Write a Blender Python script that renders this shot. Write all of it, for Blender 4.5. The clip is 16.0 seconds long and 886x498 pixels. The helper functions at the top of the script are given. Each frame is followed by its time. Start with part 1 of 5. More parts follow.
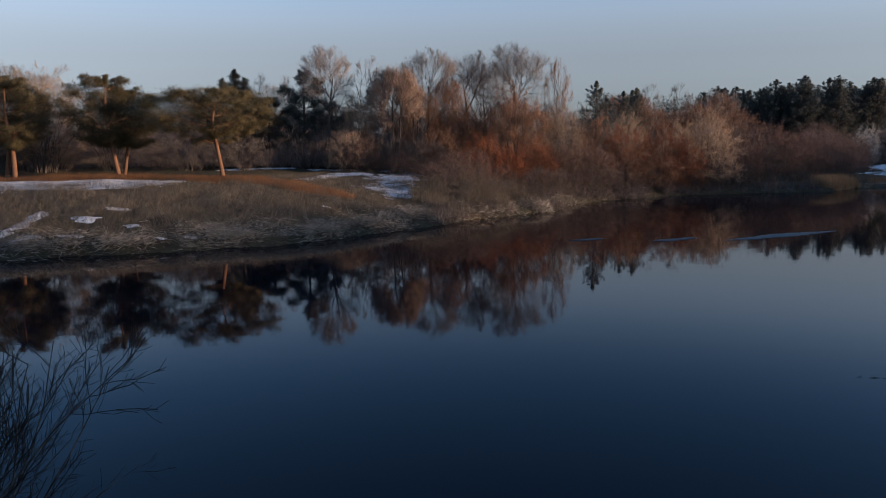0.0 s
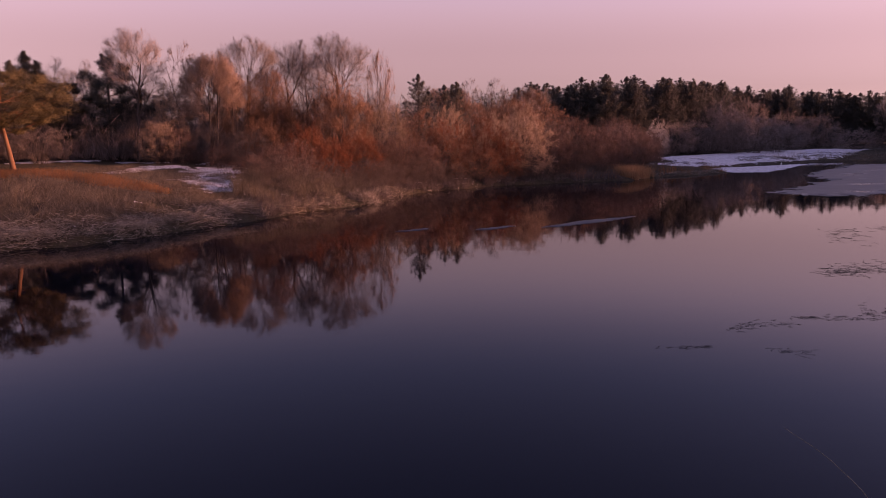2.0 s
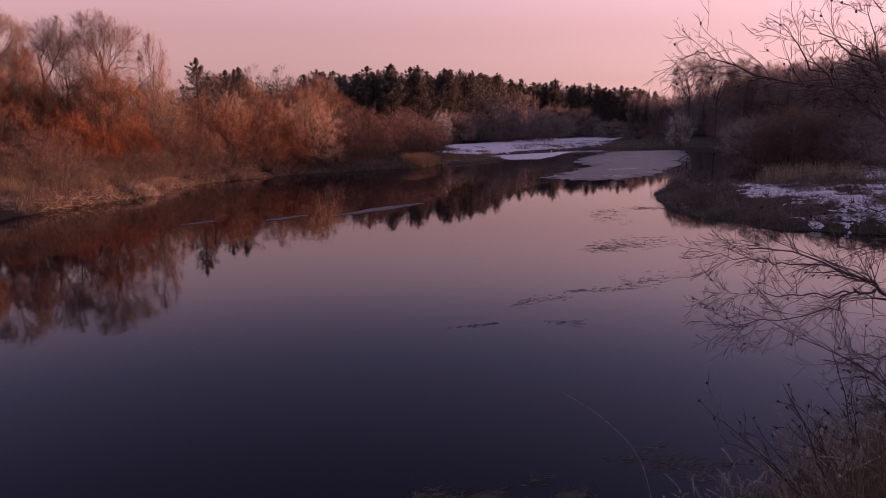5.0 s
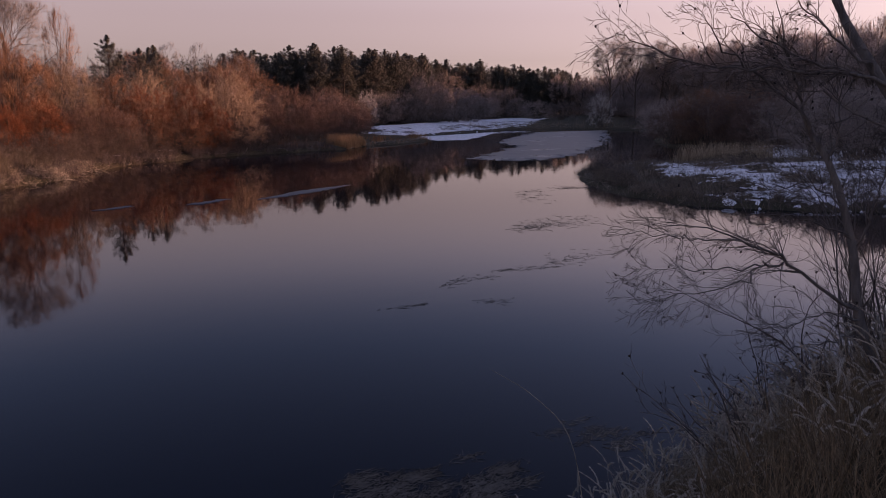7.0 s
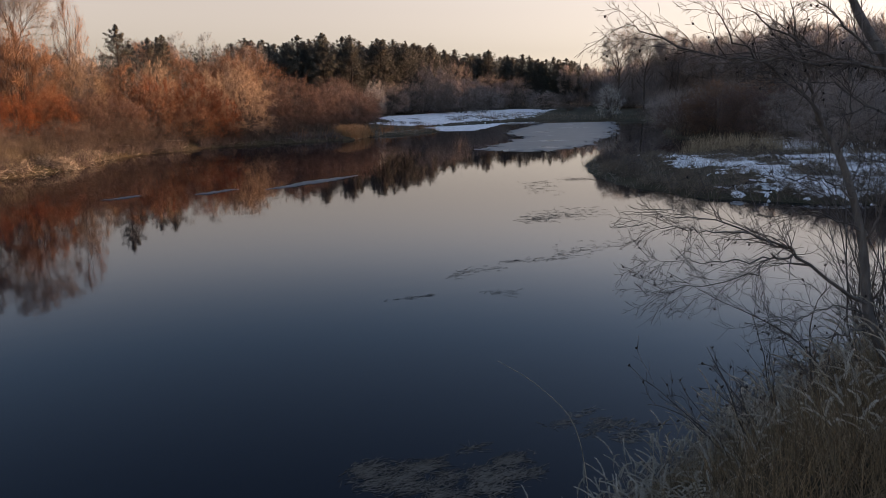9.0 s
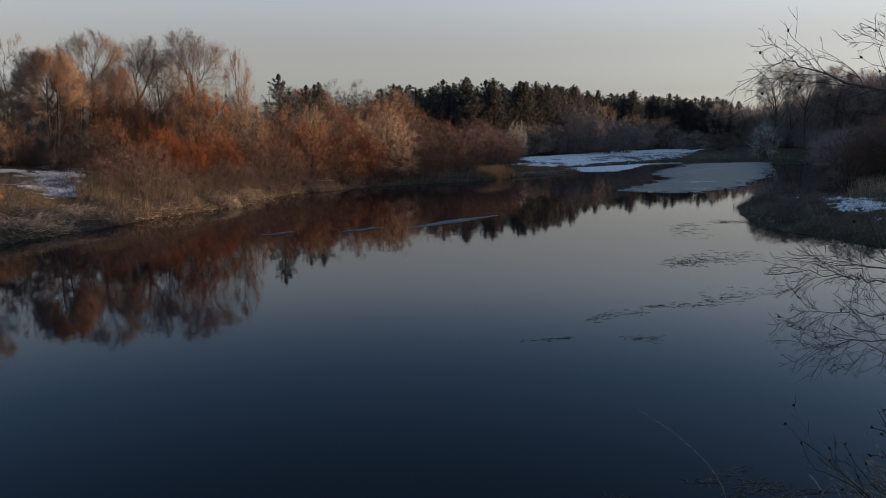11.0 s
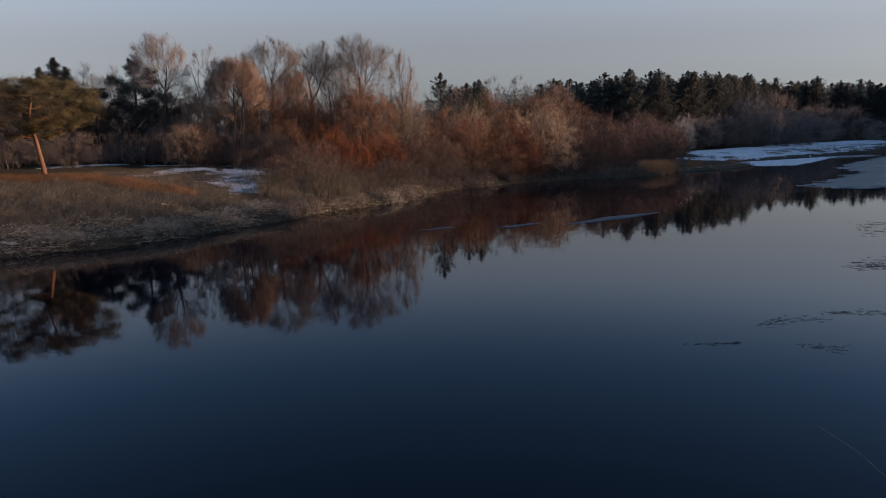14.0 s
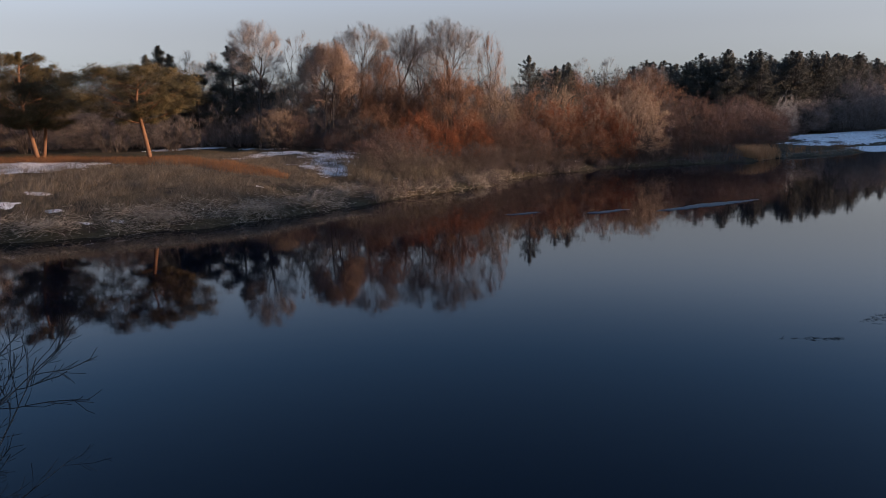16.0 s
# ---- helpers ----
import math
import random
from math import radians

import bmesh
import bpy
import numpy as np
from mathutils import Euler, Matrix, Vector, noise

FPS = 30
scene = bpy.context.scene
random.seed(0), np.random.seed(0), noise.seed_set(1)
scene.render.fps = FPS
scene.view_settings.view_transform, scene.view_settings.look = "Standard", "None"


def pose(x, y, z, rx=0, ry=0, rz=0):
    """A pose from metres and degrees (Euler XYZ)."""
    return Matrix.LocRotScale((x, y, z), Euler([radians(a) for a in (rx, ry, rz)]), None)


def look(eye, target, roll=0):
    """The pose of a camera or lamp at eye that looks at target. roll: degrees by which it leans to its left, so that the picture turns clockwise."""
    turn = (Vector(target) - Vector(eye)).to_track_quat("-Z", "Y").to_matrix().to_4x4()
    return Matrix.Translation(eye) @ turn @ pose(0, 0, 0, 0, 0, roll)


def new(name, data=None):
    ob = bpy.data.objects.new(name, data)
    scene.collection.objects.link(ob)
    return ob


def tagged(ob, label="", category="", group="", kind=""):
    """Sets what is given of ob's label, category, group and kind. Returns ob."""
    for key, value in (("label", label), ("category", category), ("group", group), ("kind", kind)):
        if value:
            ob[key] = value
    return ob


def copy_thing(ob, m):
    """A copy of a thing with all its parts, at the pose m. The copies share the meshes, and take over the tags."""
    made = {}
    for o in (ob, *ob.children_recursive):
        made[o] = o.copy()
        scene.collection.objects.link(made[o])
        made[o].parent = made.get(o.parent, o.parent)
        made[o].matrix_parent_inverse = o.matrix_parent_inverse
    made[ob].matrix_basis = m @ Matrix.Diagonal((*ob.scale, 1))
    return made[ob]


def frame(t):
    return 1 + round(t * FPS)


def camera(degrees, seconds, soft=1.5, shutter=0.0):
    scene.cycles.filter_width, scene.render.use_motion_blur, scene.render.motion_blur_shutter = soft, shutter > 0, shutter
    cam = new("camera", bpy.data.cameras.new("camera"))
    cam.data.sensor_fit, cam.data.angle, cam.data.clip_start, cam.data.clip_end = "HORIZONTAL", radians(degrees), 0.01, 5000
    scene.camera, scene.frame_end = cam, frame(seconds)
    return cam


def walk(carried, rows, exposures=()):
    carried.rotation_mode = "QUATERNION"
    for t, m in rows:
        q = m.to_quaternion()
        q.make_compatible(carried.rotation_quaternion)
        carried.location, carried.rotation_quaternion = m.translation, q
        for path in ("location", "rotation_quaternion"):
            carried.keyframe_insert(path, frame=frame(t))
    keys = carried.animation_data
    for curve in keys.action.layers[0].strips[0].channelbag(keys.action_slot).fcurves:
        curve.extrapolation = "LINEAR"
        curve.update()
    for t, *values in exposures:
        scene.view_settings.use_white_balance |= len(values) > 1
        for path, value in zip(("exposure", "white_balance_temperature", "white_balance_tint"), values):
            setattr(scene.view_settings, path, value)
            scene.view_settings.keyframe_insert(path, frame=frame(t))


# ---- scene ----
# ======== camera and walk ========
EYE_Z = 3.2
cam = camera(63.21, 16.0, soft=0.8, shutter=0.0)
ROWS = [  # seconds, yaw, pitch, roll
    (0.0, -0.00, -7.98, 0.53),
    (0.5, -4.15, -8.23, 0.51),
    (1.0, -7.64, -8.38, 0.32),
    (1.5, -10.87, -8.48, 0.07),
    (2.0, -13.74, -8.71, 0.30),
    (2.5, -17.45, -9.04, 0.49),
    (3.0, -21.04, -9.49, 0.38),
    (3.5, -23.94, -9.79, 0.12),
    (4.0, -26.53, -9.85, -0.00),
    (6.5, -34.17, -10.20, -0.05),
    (7.0, -36.07, -11.13, -0.01),
    (7.5, -38.54, -12.69, 0.28),
    (8.0, -38.38, -14.23, -0.03),
    (8.5, -36.75, -13.37, 0.01),
    (9.0, -35.45, -11.85, -0.16),
    (9.5, -34.14, -10.50, 0.08),
    (10.0, -30.57, -9.25, 0.43),
    (12.5, -18.48, -9.01, 0.31),
    (13.0, -16.55, -8.73, 0.71),
    (13.5, -13.91, -8.72, 0.93),
    (14.0, -11.93, -8.82, 1.25),
    (14.5, -10.16, -8.91, 1.32),
    (15.0, -8.66, -9.39, 1.22),
    (15.5, -6.74, -9.03, 1.16),
    (16.0, -5.11, -9.90, 1.32),
]
LIGHT_ROWS = [  # seconds, stops, kelvin, tint
    (0.0, 0.85, 5899, 9),
    (0.5, 0.85, 6529, 20),
    (1.0, 0.91, 7715, 54),
    (1.5, 0.96, 8260, 66),
    (2.0, 0.98, 8981, 82),
    (2.5, 0.90, 8260, 65),
    (3.0, 0.66, 6452, 13),
    (3.5, 0.62, 6594, 16),
    (4.0, 0.84, 8506, 65),
    (6.5, 1.13, 10182, 93),
    (7.0, 1.02, 8360, 51),
    (7.5, 1.08, 7879, 20),
    (8.0, 1.70, 8650, 18),
    (8.5, 1.90, 8922, 22),
    (9.0, 1.62, 8746, 23),
    (9.5, 1.55, 9034, 24),
    (10.0, 1.24, 8172, 17),
    (12.5, 0.92, 7000, 11),
    (13.0, 1.01, 6995, 15),
    (13.5, 0.72, 6271, 11),
    (14.0, 0.71, 6398, 14),
    (14.5, 1.42, 7416, 24),
    (15.0, 1.42, 7481, 23),
    (15.5, 0.80, 6236, 8),
    (16.0, 1.06, 6444, 14),
]
walk(cam, [(t, pose(0, 0, EYE_Z, 90 + pitch, roll, yaw)) for t, yaw, pitch, roll in ROWS], LIGHT_ROWS)

# ======== world and sun ========
SUN_AZ, SUN_EL = 103.0, 8.5      # degrees clockwise from +y, and above the horizon
world = bpy.data.worlds.new("world")
scene.world = world
world.use_nodes = True
wn = world.node_tree
sky = wn.nodes.new("ShaderNodeTexSky")
sky.sky_type = "NISHITA"
sky.sun_disc = False
sky.sun_elevation = radians(SUN_EL)
sky.sun_rotation = radians(SUN_AZ)
sky.air_density, sky.dust_density, sky.ozone_density = 0.9, 0.7, 3.4
wn.nodes["Background"].inputs["Strength"].default_value = 0.15
haze = wn.nodes.new("ShaderNodeHueSaturation")     # milky haze, thickest low in the sky
dirn, high = wn.nodes.new("ShaderNodeTexCoord"), wn.nodes.new("ShaderNodeSeparateXYZ")
wn.links.new(dirn.outputs["Generated"], high.inputs[0])
for sock, low_v, high_v, z0, z1 in (("Saturation", 0.24, 0.98, 0.10, 0.33), ("Value", 0.49, 0.82, 0.11, 0.23)):
    grade = wn.nodes.new("ShaderNodeMapRange")
    grade.interpolation_type = "SMOOTHSTEP"
    grade.inputs["From Min"].default_value, grade.inputs["From Max"].default_value = z0, z1
    grade.inputs["To Min"].default_value, grade.inputs["To Max"].default_value = low_v, high_v
    wn.links.new(high.outputs[2], grade.inputs["Value"])
    wn.links.new(grade.outputs[0], haze.inputs[sock])
wn.links.new(sky.outputs[0], haze.inputs["Color"])
wn.links.new(haze.outputs[0], wn.nodes["Background"].inputs["Color"])
sun = new("sun", bpy.data.lights.new("sun", "SUN"))
sun.data.energy, sun.data.angle, sun.data.color = 3.4, radians(1.2), (1.0, 0.68, 0.45)
_s = Vector((math.sin(radians(SUN_AZ)) * math.cos(radians(SUN_EL)), math.cos(radians(SUN_AZ)) * math.cos(radians(SUN_EL)), math.sin(radians(SUN_EL))))
sun.matrix_world = look(_s * 100, (0, 0, 0))

# ======== materials ========
def nodes_of(name, rough=0.8, spec=0.3):
    m = bpy.data.materials.new(name)
    m.use_nodes = True
    b = m.node_tree.nodes["Principled BSDF"]
    b.inputs["Roughness"].default_value = rough
    b.inputs["Specular IOR Level"].default_value = spec
    return m, m.node_tree, b


def ramp(nt, src, stops):
    r = nt.nodes.new("ShaderNodeValToRGB")
    e = r.color_ramp.elements
    while len(e) < len(stops):
        e.new(0.5)
    for k, (p, c) in enumerate(stops):
        e[k].position, e[k].color = p, (*c, 1)
    nt.links.new(src, r.inputs[0])
    return r.outputs[0]


def noise_tex(nt, scale, detail=4, coords="Object", rough=0.6, stretch=None):
    tc = nt.nodes.new("ShaderNodeTexCoord")
    n = nt.nodes.new("ShaderNodeTexNoise")
    n.inputs["Scale"].default_value, n.inputs["Detail"].default_value, n.inputs["Roughness"].default_value = scale, detail, rough
    src = tc.outputs[coords]
    if stretch:
        mp = nt.nodes.new("ShaderNodeMapping")
        mp.inputs["Scale"].default_value = stretch
        nt.links.new(src, mp.inputs[0])
        src = mp.outputs[0]
    nt.links.new(src, n.inputs["Vector"])
    return n.outputs["Fac"]


def mix(nt, fac, a, b, mode="MIX"):
    m = nt.nodes.new("ShaderNodeMix")
    m.data_type, m.blend_type = "RGBA", mode
    for sock, v in ((m.inputs[0], fac), (m.inputs[6], a), (m.inputs[7], b)):
        if isinstance(v, (int, float)):
            sock.default_value = v
        elif isinstance(v, tuple):
            sock.default_value = (*v, 1)
        else:
            nt.links.new(v, sock)
    return m.outputs[2]


def bump(nt, b, height, strength=0.5, dist=0.02):
    n = nt.nodes.new("ShaderNodeBump")
    n.inputs["Strength"].default_value, n.inputs["Distance"].default_value = strength, dist
    nt.links.new(height, n.inputs["Height"])
    nt.links.new(n.outputs[0], b.inputs["Normal"])


def twig_mat(name, dark, light, rough=0.75):
    """Bark or blades: each strand its own shade, each plant its own drift."""
    m, nt, b = nodes_of(name, rough, 0.25)
    g = nt.nodes.new("ShaderNodeNewGeometry")
    oi = nt.nodes.new("ShaderNodeObjectInfo")
    c = ramp(nt, g.outputs["Random Per Island"], [(0.0, dark), (1.0, light)])
    hs = nt.nodes.new("ShaderNodeHueSaturation")
    mr = nt.nodes.new("ShaderNodeMapRange")
    mr.inputs["To Min"].default_value, mr.inputs["To Max"].default_value = 0.75, 1.25
    nt.links.new(oi.outputs["Random"], mr.inputs["Value"])
    nt.links.new(mr.outputs[0], hs.inputs["Value"])
    nt.links.new(c, hs.inputs["Color"])
    n = noise_tex(nt, 1.3, 3)
    c2 = mix(nt, ramp(nt, n, [(0.35, (0.55, 0.55, 0.55)), (0.65, (1, 1, 1))]), (0.6, 0.55, 0.5), (1.0, 1.0, 1.0))
    nt.links.new(mix(nt, 1.0, hs.outputs[0], c2, "MULTIPLY"), b.inputs["Base Color"])
    return m


def bark_mat(name, low, high, scale=6.0, stretch=(1, 1, 0.25)):
    m, nt, b = nodes_of(name, 0.9, 0.2)
    n = noise_tex(nt, scale, 6, stretch=stretch)
    nt.links.new(ramp(nt, n, [(0.3, low), (0.7, high)]), b.inputs["Base Color"])
    bump(nt, b, n, 0.8, 0.02)
    return m


M_STEM = bark_mat("dark_stem", (0.045, 0.036, 0.030), (0.14, 0.11, 0.09))
M_GREY = bark_mat("grey_bark", (0.05, 0.04, 0.034), (0.15, 0.12, 0.10))
M_PINE_BARK = bark_mat("pine_bark", (0.10, 0.05, 0.03), (0.32, 0.16, 0.085), 5.0)
M_ALDER = bark_mat("alder_bark", (0.07, 0.06, 0.053), (0.20, 0.17, 0.148), 22.0)
M_ORANGE = twig_mat("orange_twigs", (0.12, 0.042, 0.022), (0.37, 0.128, 0.052))
M_RUST = twig_mat("rust_twigs", (0.12, 0.066, 0.042), (0.30, 0.165, 0.10))
M_TAN = twig_mat("tan_twigs", (0.20, 0.135, 0.090), (0.48, 0.355, 0.25))
M_BROWN = twig_mat("brown_twigs", (0.12, 0.080, 0.062), (0.34, 0.24, 0.18))
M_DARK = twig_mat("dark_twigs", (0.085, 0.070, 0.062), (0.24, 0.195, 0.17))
M_THICKET = twig_mat("thicket_twigs", (0.17, 0.13, 0.11), (0.42, 0.33, 0.28))
M_UMBER = twig_mat("umber_twigs", (0.055, 0.042, 0.036), (0.17, 0.125, 0.100))
M_GREYT = twig_mat("grey_twigs", (0.12, 0.098, 0.085), (0.32, 0.265, 0.23))
M_ALDERT = twig_mat("alder_twigs", (0.055, 0.044, 0.039), (0.17, 0.135, 0.116))
M_NEEDLE = twig_mat("pine_needles", (0.038, 0.034, 0.014), (0.15, 0.112, 0.045), 0.6)
M_NEEDLE_D = twig_mat("dark_needles", (0.030, 0.033, 0.029), (0.100, 0.098, 0.074), 0.6)
M_STRAW = twig_mat("straw", (0.22, 0.155, 0.10), (0.56, 0.43, 0.285))
M_PANICLE = twig_mat("seed_heads", (0.32, 0.26, 0.195), (0.66, 0.56, 0.43))
M_RUSSET = twig_mat("russet_grass", (0.16, 0.07, 0.03), (0.38, 0.18, 0.075))
M_OLIVE = twig_mat("bank_grass", (0.052, 0.043, 0.031), (0.18, 0.147, 0.105))
M_TURF = twig_mat("brown_turf", (0.11, 0.075, 0.042), (0.38, 0.26, 0.15))
M_LITTER = twig_mat("reed_litter", (0.12, 0.10, 0.078), (0.58, 0.51, 0.41))
M_WEED = twig_mat("pond_weed", (0.045, 0.04, 0.035), (0.13, 0.112, 0.092))
M_SUNK = twig_mat("sunken_weed", (0.10, 0.08, 0.06), (0.30, 0.245, 0.19))
# brighter version of the russet reeds, low sunlight included in the colour
M_SUNLIT_REEDS = twig_mat("sunlit_reeds", (0.26, 0.14, 0.065), (0.56, 0.33, 0.17))
M_WILLOWT = twig_mat("willow_twigs", (0.025, 0.02, 0.018), (0.085, 0.066, 0.057))
M_MAROON = twig_mat("maroon_twigs", (0.085, 0.052, 0.042), (0.24, 0.15, 0.118))
M_SEDGE = twig_mat("sedge", (0.085, 0.066, 0.044), (0.25, 0.198, 0.138))
M_HAZEL = twig_mat("hazel_twigs", (0.16, 0.128, 0.112), (0.42, 0.345, 0.30))
M_SILVER = twig_mat("silver_twigs", (0.32, 0.29, 0.25), (0.62, 0.57, 0.50))
M_TUSSOCK = twig_mat("tussock_blades", (0.09, 0.066, 0.048), (0.30, 0.225, 0.16))
M_CONE = twig_mat("cones", (0.010, 0.007, 0.006), (0.03, 0.02, 0.016))


def ground_mat():
    m, nt, b = nodes_of("ground", 0.95, 0.15)
    big = noise_tex(nt, 0.16, 4)
    mid = noise_tex(nt, 1.1, 6)
    fine = noise_tex(nt, 9.0, 8, rough=0.75)
    straw = ramp(nt, fine, [(0.25, (0.026, 0.021, 0.013)), (0.55, (0.090, 0.068, 0.038)), (0.8, (0.20, 0.155, 0.09))])
    moss = ramp(nt, fine, [(0.25, (0.023, 0.021, 0.012)), (0.75, (0.088, 0.076, 0.042))])
    earth = ramp(nt, fine, [(0.3, (0.022, 0.016, 0.012)), (0.8, (0.085, 0.062, 0.045))])
    c = mix(nt, ramp(nt, big, [(0.42, (0, 0, 0)), (0.60, (1, 1, 1))]), straw, moss)
    c = mix(nt, ramp(nt, mid, [(0.52, (0, 0, 0)), (0.68, (1, 1, 1))]), c, earth)
    nt.links.new(c, b.inputs["Base Color"])
    bump(nt, b, fine, 1.0, 0.08)
    return m


def water_mat():
    m, nt, b = nodes_of("water", 0.03, 0.18)
    b.inputs["Base Color"].default_value = (0.0006, 0.0026, 0.0075, 1)
    b.inputs["IOR"].default_value = 1.333
    n1 = noise_tex(nt, 0.9, 3, stretch=(1, 2.2, 1))
    n2 = noise_tex(nt, 0.12, 2)
    r = nt.nodes.new("ShaderNodeMapRange")
    r.inputs["To Min"].default_value, r.inputs["To Max"].default_value = 0.012, 0.05
    nt.links.new(n2, r.inputs["Value"])
    nt.links.new(r.outputs[0], b.inputs["Roughness"])
    bump(nt, b, n1, 0.05, 0.02)
    return m


def snow_mat():
    m, nt, b = nodes_of("snow", 0.6, 0.3)
    n = noise_tex(nt, 3.0, 7, rough=0.7)
    nt.links.new(ramp(nt, n, [(0.30, (0.20, 0.17, 0.14)), (0.40, (0.52, 0.49, 0.45)), (0.56, (0.84, 0.83, 0.81))]), b.inputs["Base Color"])
    bump(nt, b, n, 0.7, 0.06)
    return m


def ice_mat():
    m, nt, b = nodes_of("ice", 0.4, 0.2)
    n = noise_tex(nt, 0.7, 7, rough=0.7)
    wet = noise_tex(nt, 0.22, 6, rough=0.62, stretch=(0.6, 1.5, 1))   # meltwater lying on the ice
    frost = ramp(nt, n, [(0.3, (0.010, 0.013, 0.016)), (0.7, (0.050, 0.054, 0.058))])
    nt.links.new(mix(nt, ramp(nt, wet, [(0.32, (0, 0, 0)), (0.38, (1, 1, 1))]), (0.003, 0.005, 0.008), frost), b.inputs["Base Color"])
    gloss = nt.nodes.new("ShaderNodeMapRange")
    gloss.inputs["From Min"].default_value, gloss.inputs["From Max"].default_value = 0.30, 0.40
    gloss.inputs["To Min"].default_value, gloss.inputs["To Max"].default_value = 0.05, 0.45
    nt.links.new(wet, gloss.inputs["Value"])
    nt.links.new(gloss.outputs[0], b.inputs["Roughness"])
    bump(nt, b, n, 0.2, 0.01)
    return m


M_GROUND, M_WATER, M_SNOW, M_ICE = ground_mat(), water_mat(), snow_mat(), ice_mat()

# ======== mesh helpers ========
RNG = np.random.default_rng(7)


def mesh_arrays(name, verts, faces, mat, smooth=False):
    """A mesh from an (n,3) array and an (m,3 or 4) array of corners."""
    me = bpy.data.meshes.new(name)
    n, k = faces.shape
    me.vertices.add(len(verts))
    me.vertices.foreach_set("co", np.ascontiguousarray(verts, dtype=np.float32).ravel())
    me.loops.add(n * k)
    me.loops.foreach_set("vertex_index", np.ascontiguousarray(faces, dtype=np.int32).ravel())
    me.polygons.add(n)
    me.polygons.foreach_set("loop_start", np.arange(0, n * k, k, dtype=np.int32))
    if smooth:
        me.polygons.foreach_set("use_smooth", np.ones(n, dtype=bool))
    me.update(calc_edges=True)
    me.materials.append(mat)
    return me


def unit(v):
    return v / np.maximum(np.linalg.norm(v, axis=-1, keepdims=True), 1e-9)


def tubes(pts, rad, sides):
    """Verts and quads of round strands: pts (n,k,3), rad (n,k)."""
    n, k, _ = pts.shape
    t = unit(np.gradient(pts, axis=1)) if k > 2 else unit(np.repeat(pts[:, 1:] - pts[:, :1], 2, axis=1))
    ref = np.where(np.abs(t[..., 2:3]) > 0.9, np.array([1.0, 0, 0]), np.array([0, 0, 1.0]))
    a = unit(np.cross(t, ref))
    b = np.cross(t, a)
    ang = np.arange(sides) * 2 * np.pi / sides
    ring = a[:, :, None] * np.cos(ang)[None, None, :, None] + b[:, :, None] * np.sin(ang)[None, None, :, None]
    v = pts[:, :, None] + ring * rad[:, :, None, None]
    idx = np.arange(n * k * sides).reshape(n, k, sides)
    q = np.stack([idx[:, :-1], np.roll(idx, -1, 2)[:, :-1], np.roll(idx, -1, 2)[:, 1:], idx[:, 1:]], -1).reshape(-1, 4)
    return v.reshape(-1, 3), q


def spikes(p, d, length, r):
    """Three-sided thorns from p along d: the finest twigs and needles."""
    d = unit(d)
    a = unit(np.cross(d, np.where(np.abs(d[:, 2:3]) > 0.9, np.array([1.0, 0, 0]), np.array([0, 0, 1.0]))))
    b = np.cross(d, a)
    r = np.broadcast_to(r, (len(p),))[:, None]
    ring = [p + (a * math.cos(w) + b * math.sin(w)) * r for w in (0, 2.094, 4.189)]
    v = np.stack([*ring, p + d * np.reshape(length, (-1, 1))], 1).reshape(-1, 3)
    i = np.arange(len(p))[:, None] * 4
    f = np.stack([i + np.array([0, 1, 3]), i + np.array([1, 2, 3]), i + np.array([2, 0, 3])], 1).reshape(-1, 3)
    return v, f


def join(pieces):
    vs, fs, o = [], [], 0
    if len({f.shape[1] for _, f in pieces}) > 1:
        pieces = [(v, f if f.shape[1] == 3 else np.concatenate([f[:, :3], f[:, [0, 2, 3]]])) for v, f in pieces]
    for v, f in pieces:
        vs.append(v), fs.append(f + o)
        o += len(v)
    return np.concatenate(vs), np.concatenate(fs)


def strands(p0, d, length, r0, k, wander, lift, rng, tip=0.15):
    """Curving strands: returns points (n,k+1,3) and radii."""
    n = len(p0)
    pts = np.empty((n, k + 1, 3))
    pts[:, 0] = p0
    d = unit(d)
    for j in range(k):
        d = unit(d + rng.normal(0, wander, (n, 3)) + np.array([0, 0, 1.0]) * lift / k)
        pts[:, j + 1] = pts[:, j] + d * (length / k)[:, None]
    u = np.linspace(0, 1, k + 1)
    return pts, r0[:, None] * (1 - (1 - tip) * u[None])


def offshoots(pts, rad, n, u0, u1, ang, ratio, rng, rr=0.6, shrink=0.5):
    """Start, direction, length and radius of n children on every strand."""
    m, k, _ = pts.shape
    length = np.linalg.norm(np.diff(pts, axis=1), axis=2).sum(1)
    u = rng.uniform(u0, u1, (m, n))
    f = u * (k - 1)
    i = np.minimum(f.astype(int), k - 2)
    w = (f - i)[..., None]
    rows_ = np.arange(m)[:, None]
    p = pts[rows_, i] * (1 - w) + pts[rows_, i + 1] * w
    t = unit(pts[rows_, i + 1] - pts[rows_, i])
    perp = unit(np.cross(t, rng.normal(size=(m, n, 3))))
    a = np.radians(ang * rng.uniform(0.6, 1.35, (m, n, 1)))
    d = np.cos(a) * t + np.sin(a) * perp
    ln = length[:, None] * ratio * (1 - shrink * u) * rng.uniform(0.6, 1.25, (m, n))
    r = (rad[rows_, i] * (1 - w[..., 0]) + rad[rows_, i + 1] * w[..., 0]) * rr
    return p.reshape(-1, 3), d.reshape(-1, 3), ln.ravel(), r.ravel()


def part(name, me, parent, label=""):
    ob = new(name, me)
    ob.parent = parent
    return tagged(ob, label) if label else ob


def thing(name, parts, label, category, group=""):
    """An Empty at the plant's foot with its parts under it, out of sight until it is set in place."""
    root = new(name)
    root.empty_display_size = 0.2
    for pn, me in parts:
        part(pn, me, root)
    return tagged(root, label, category, group)


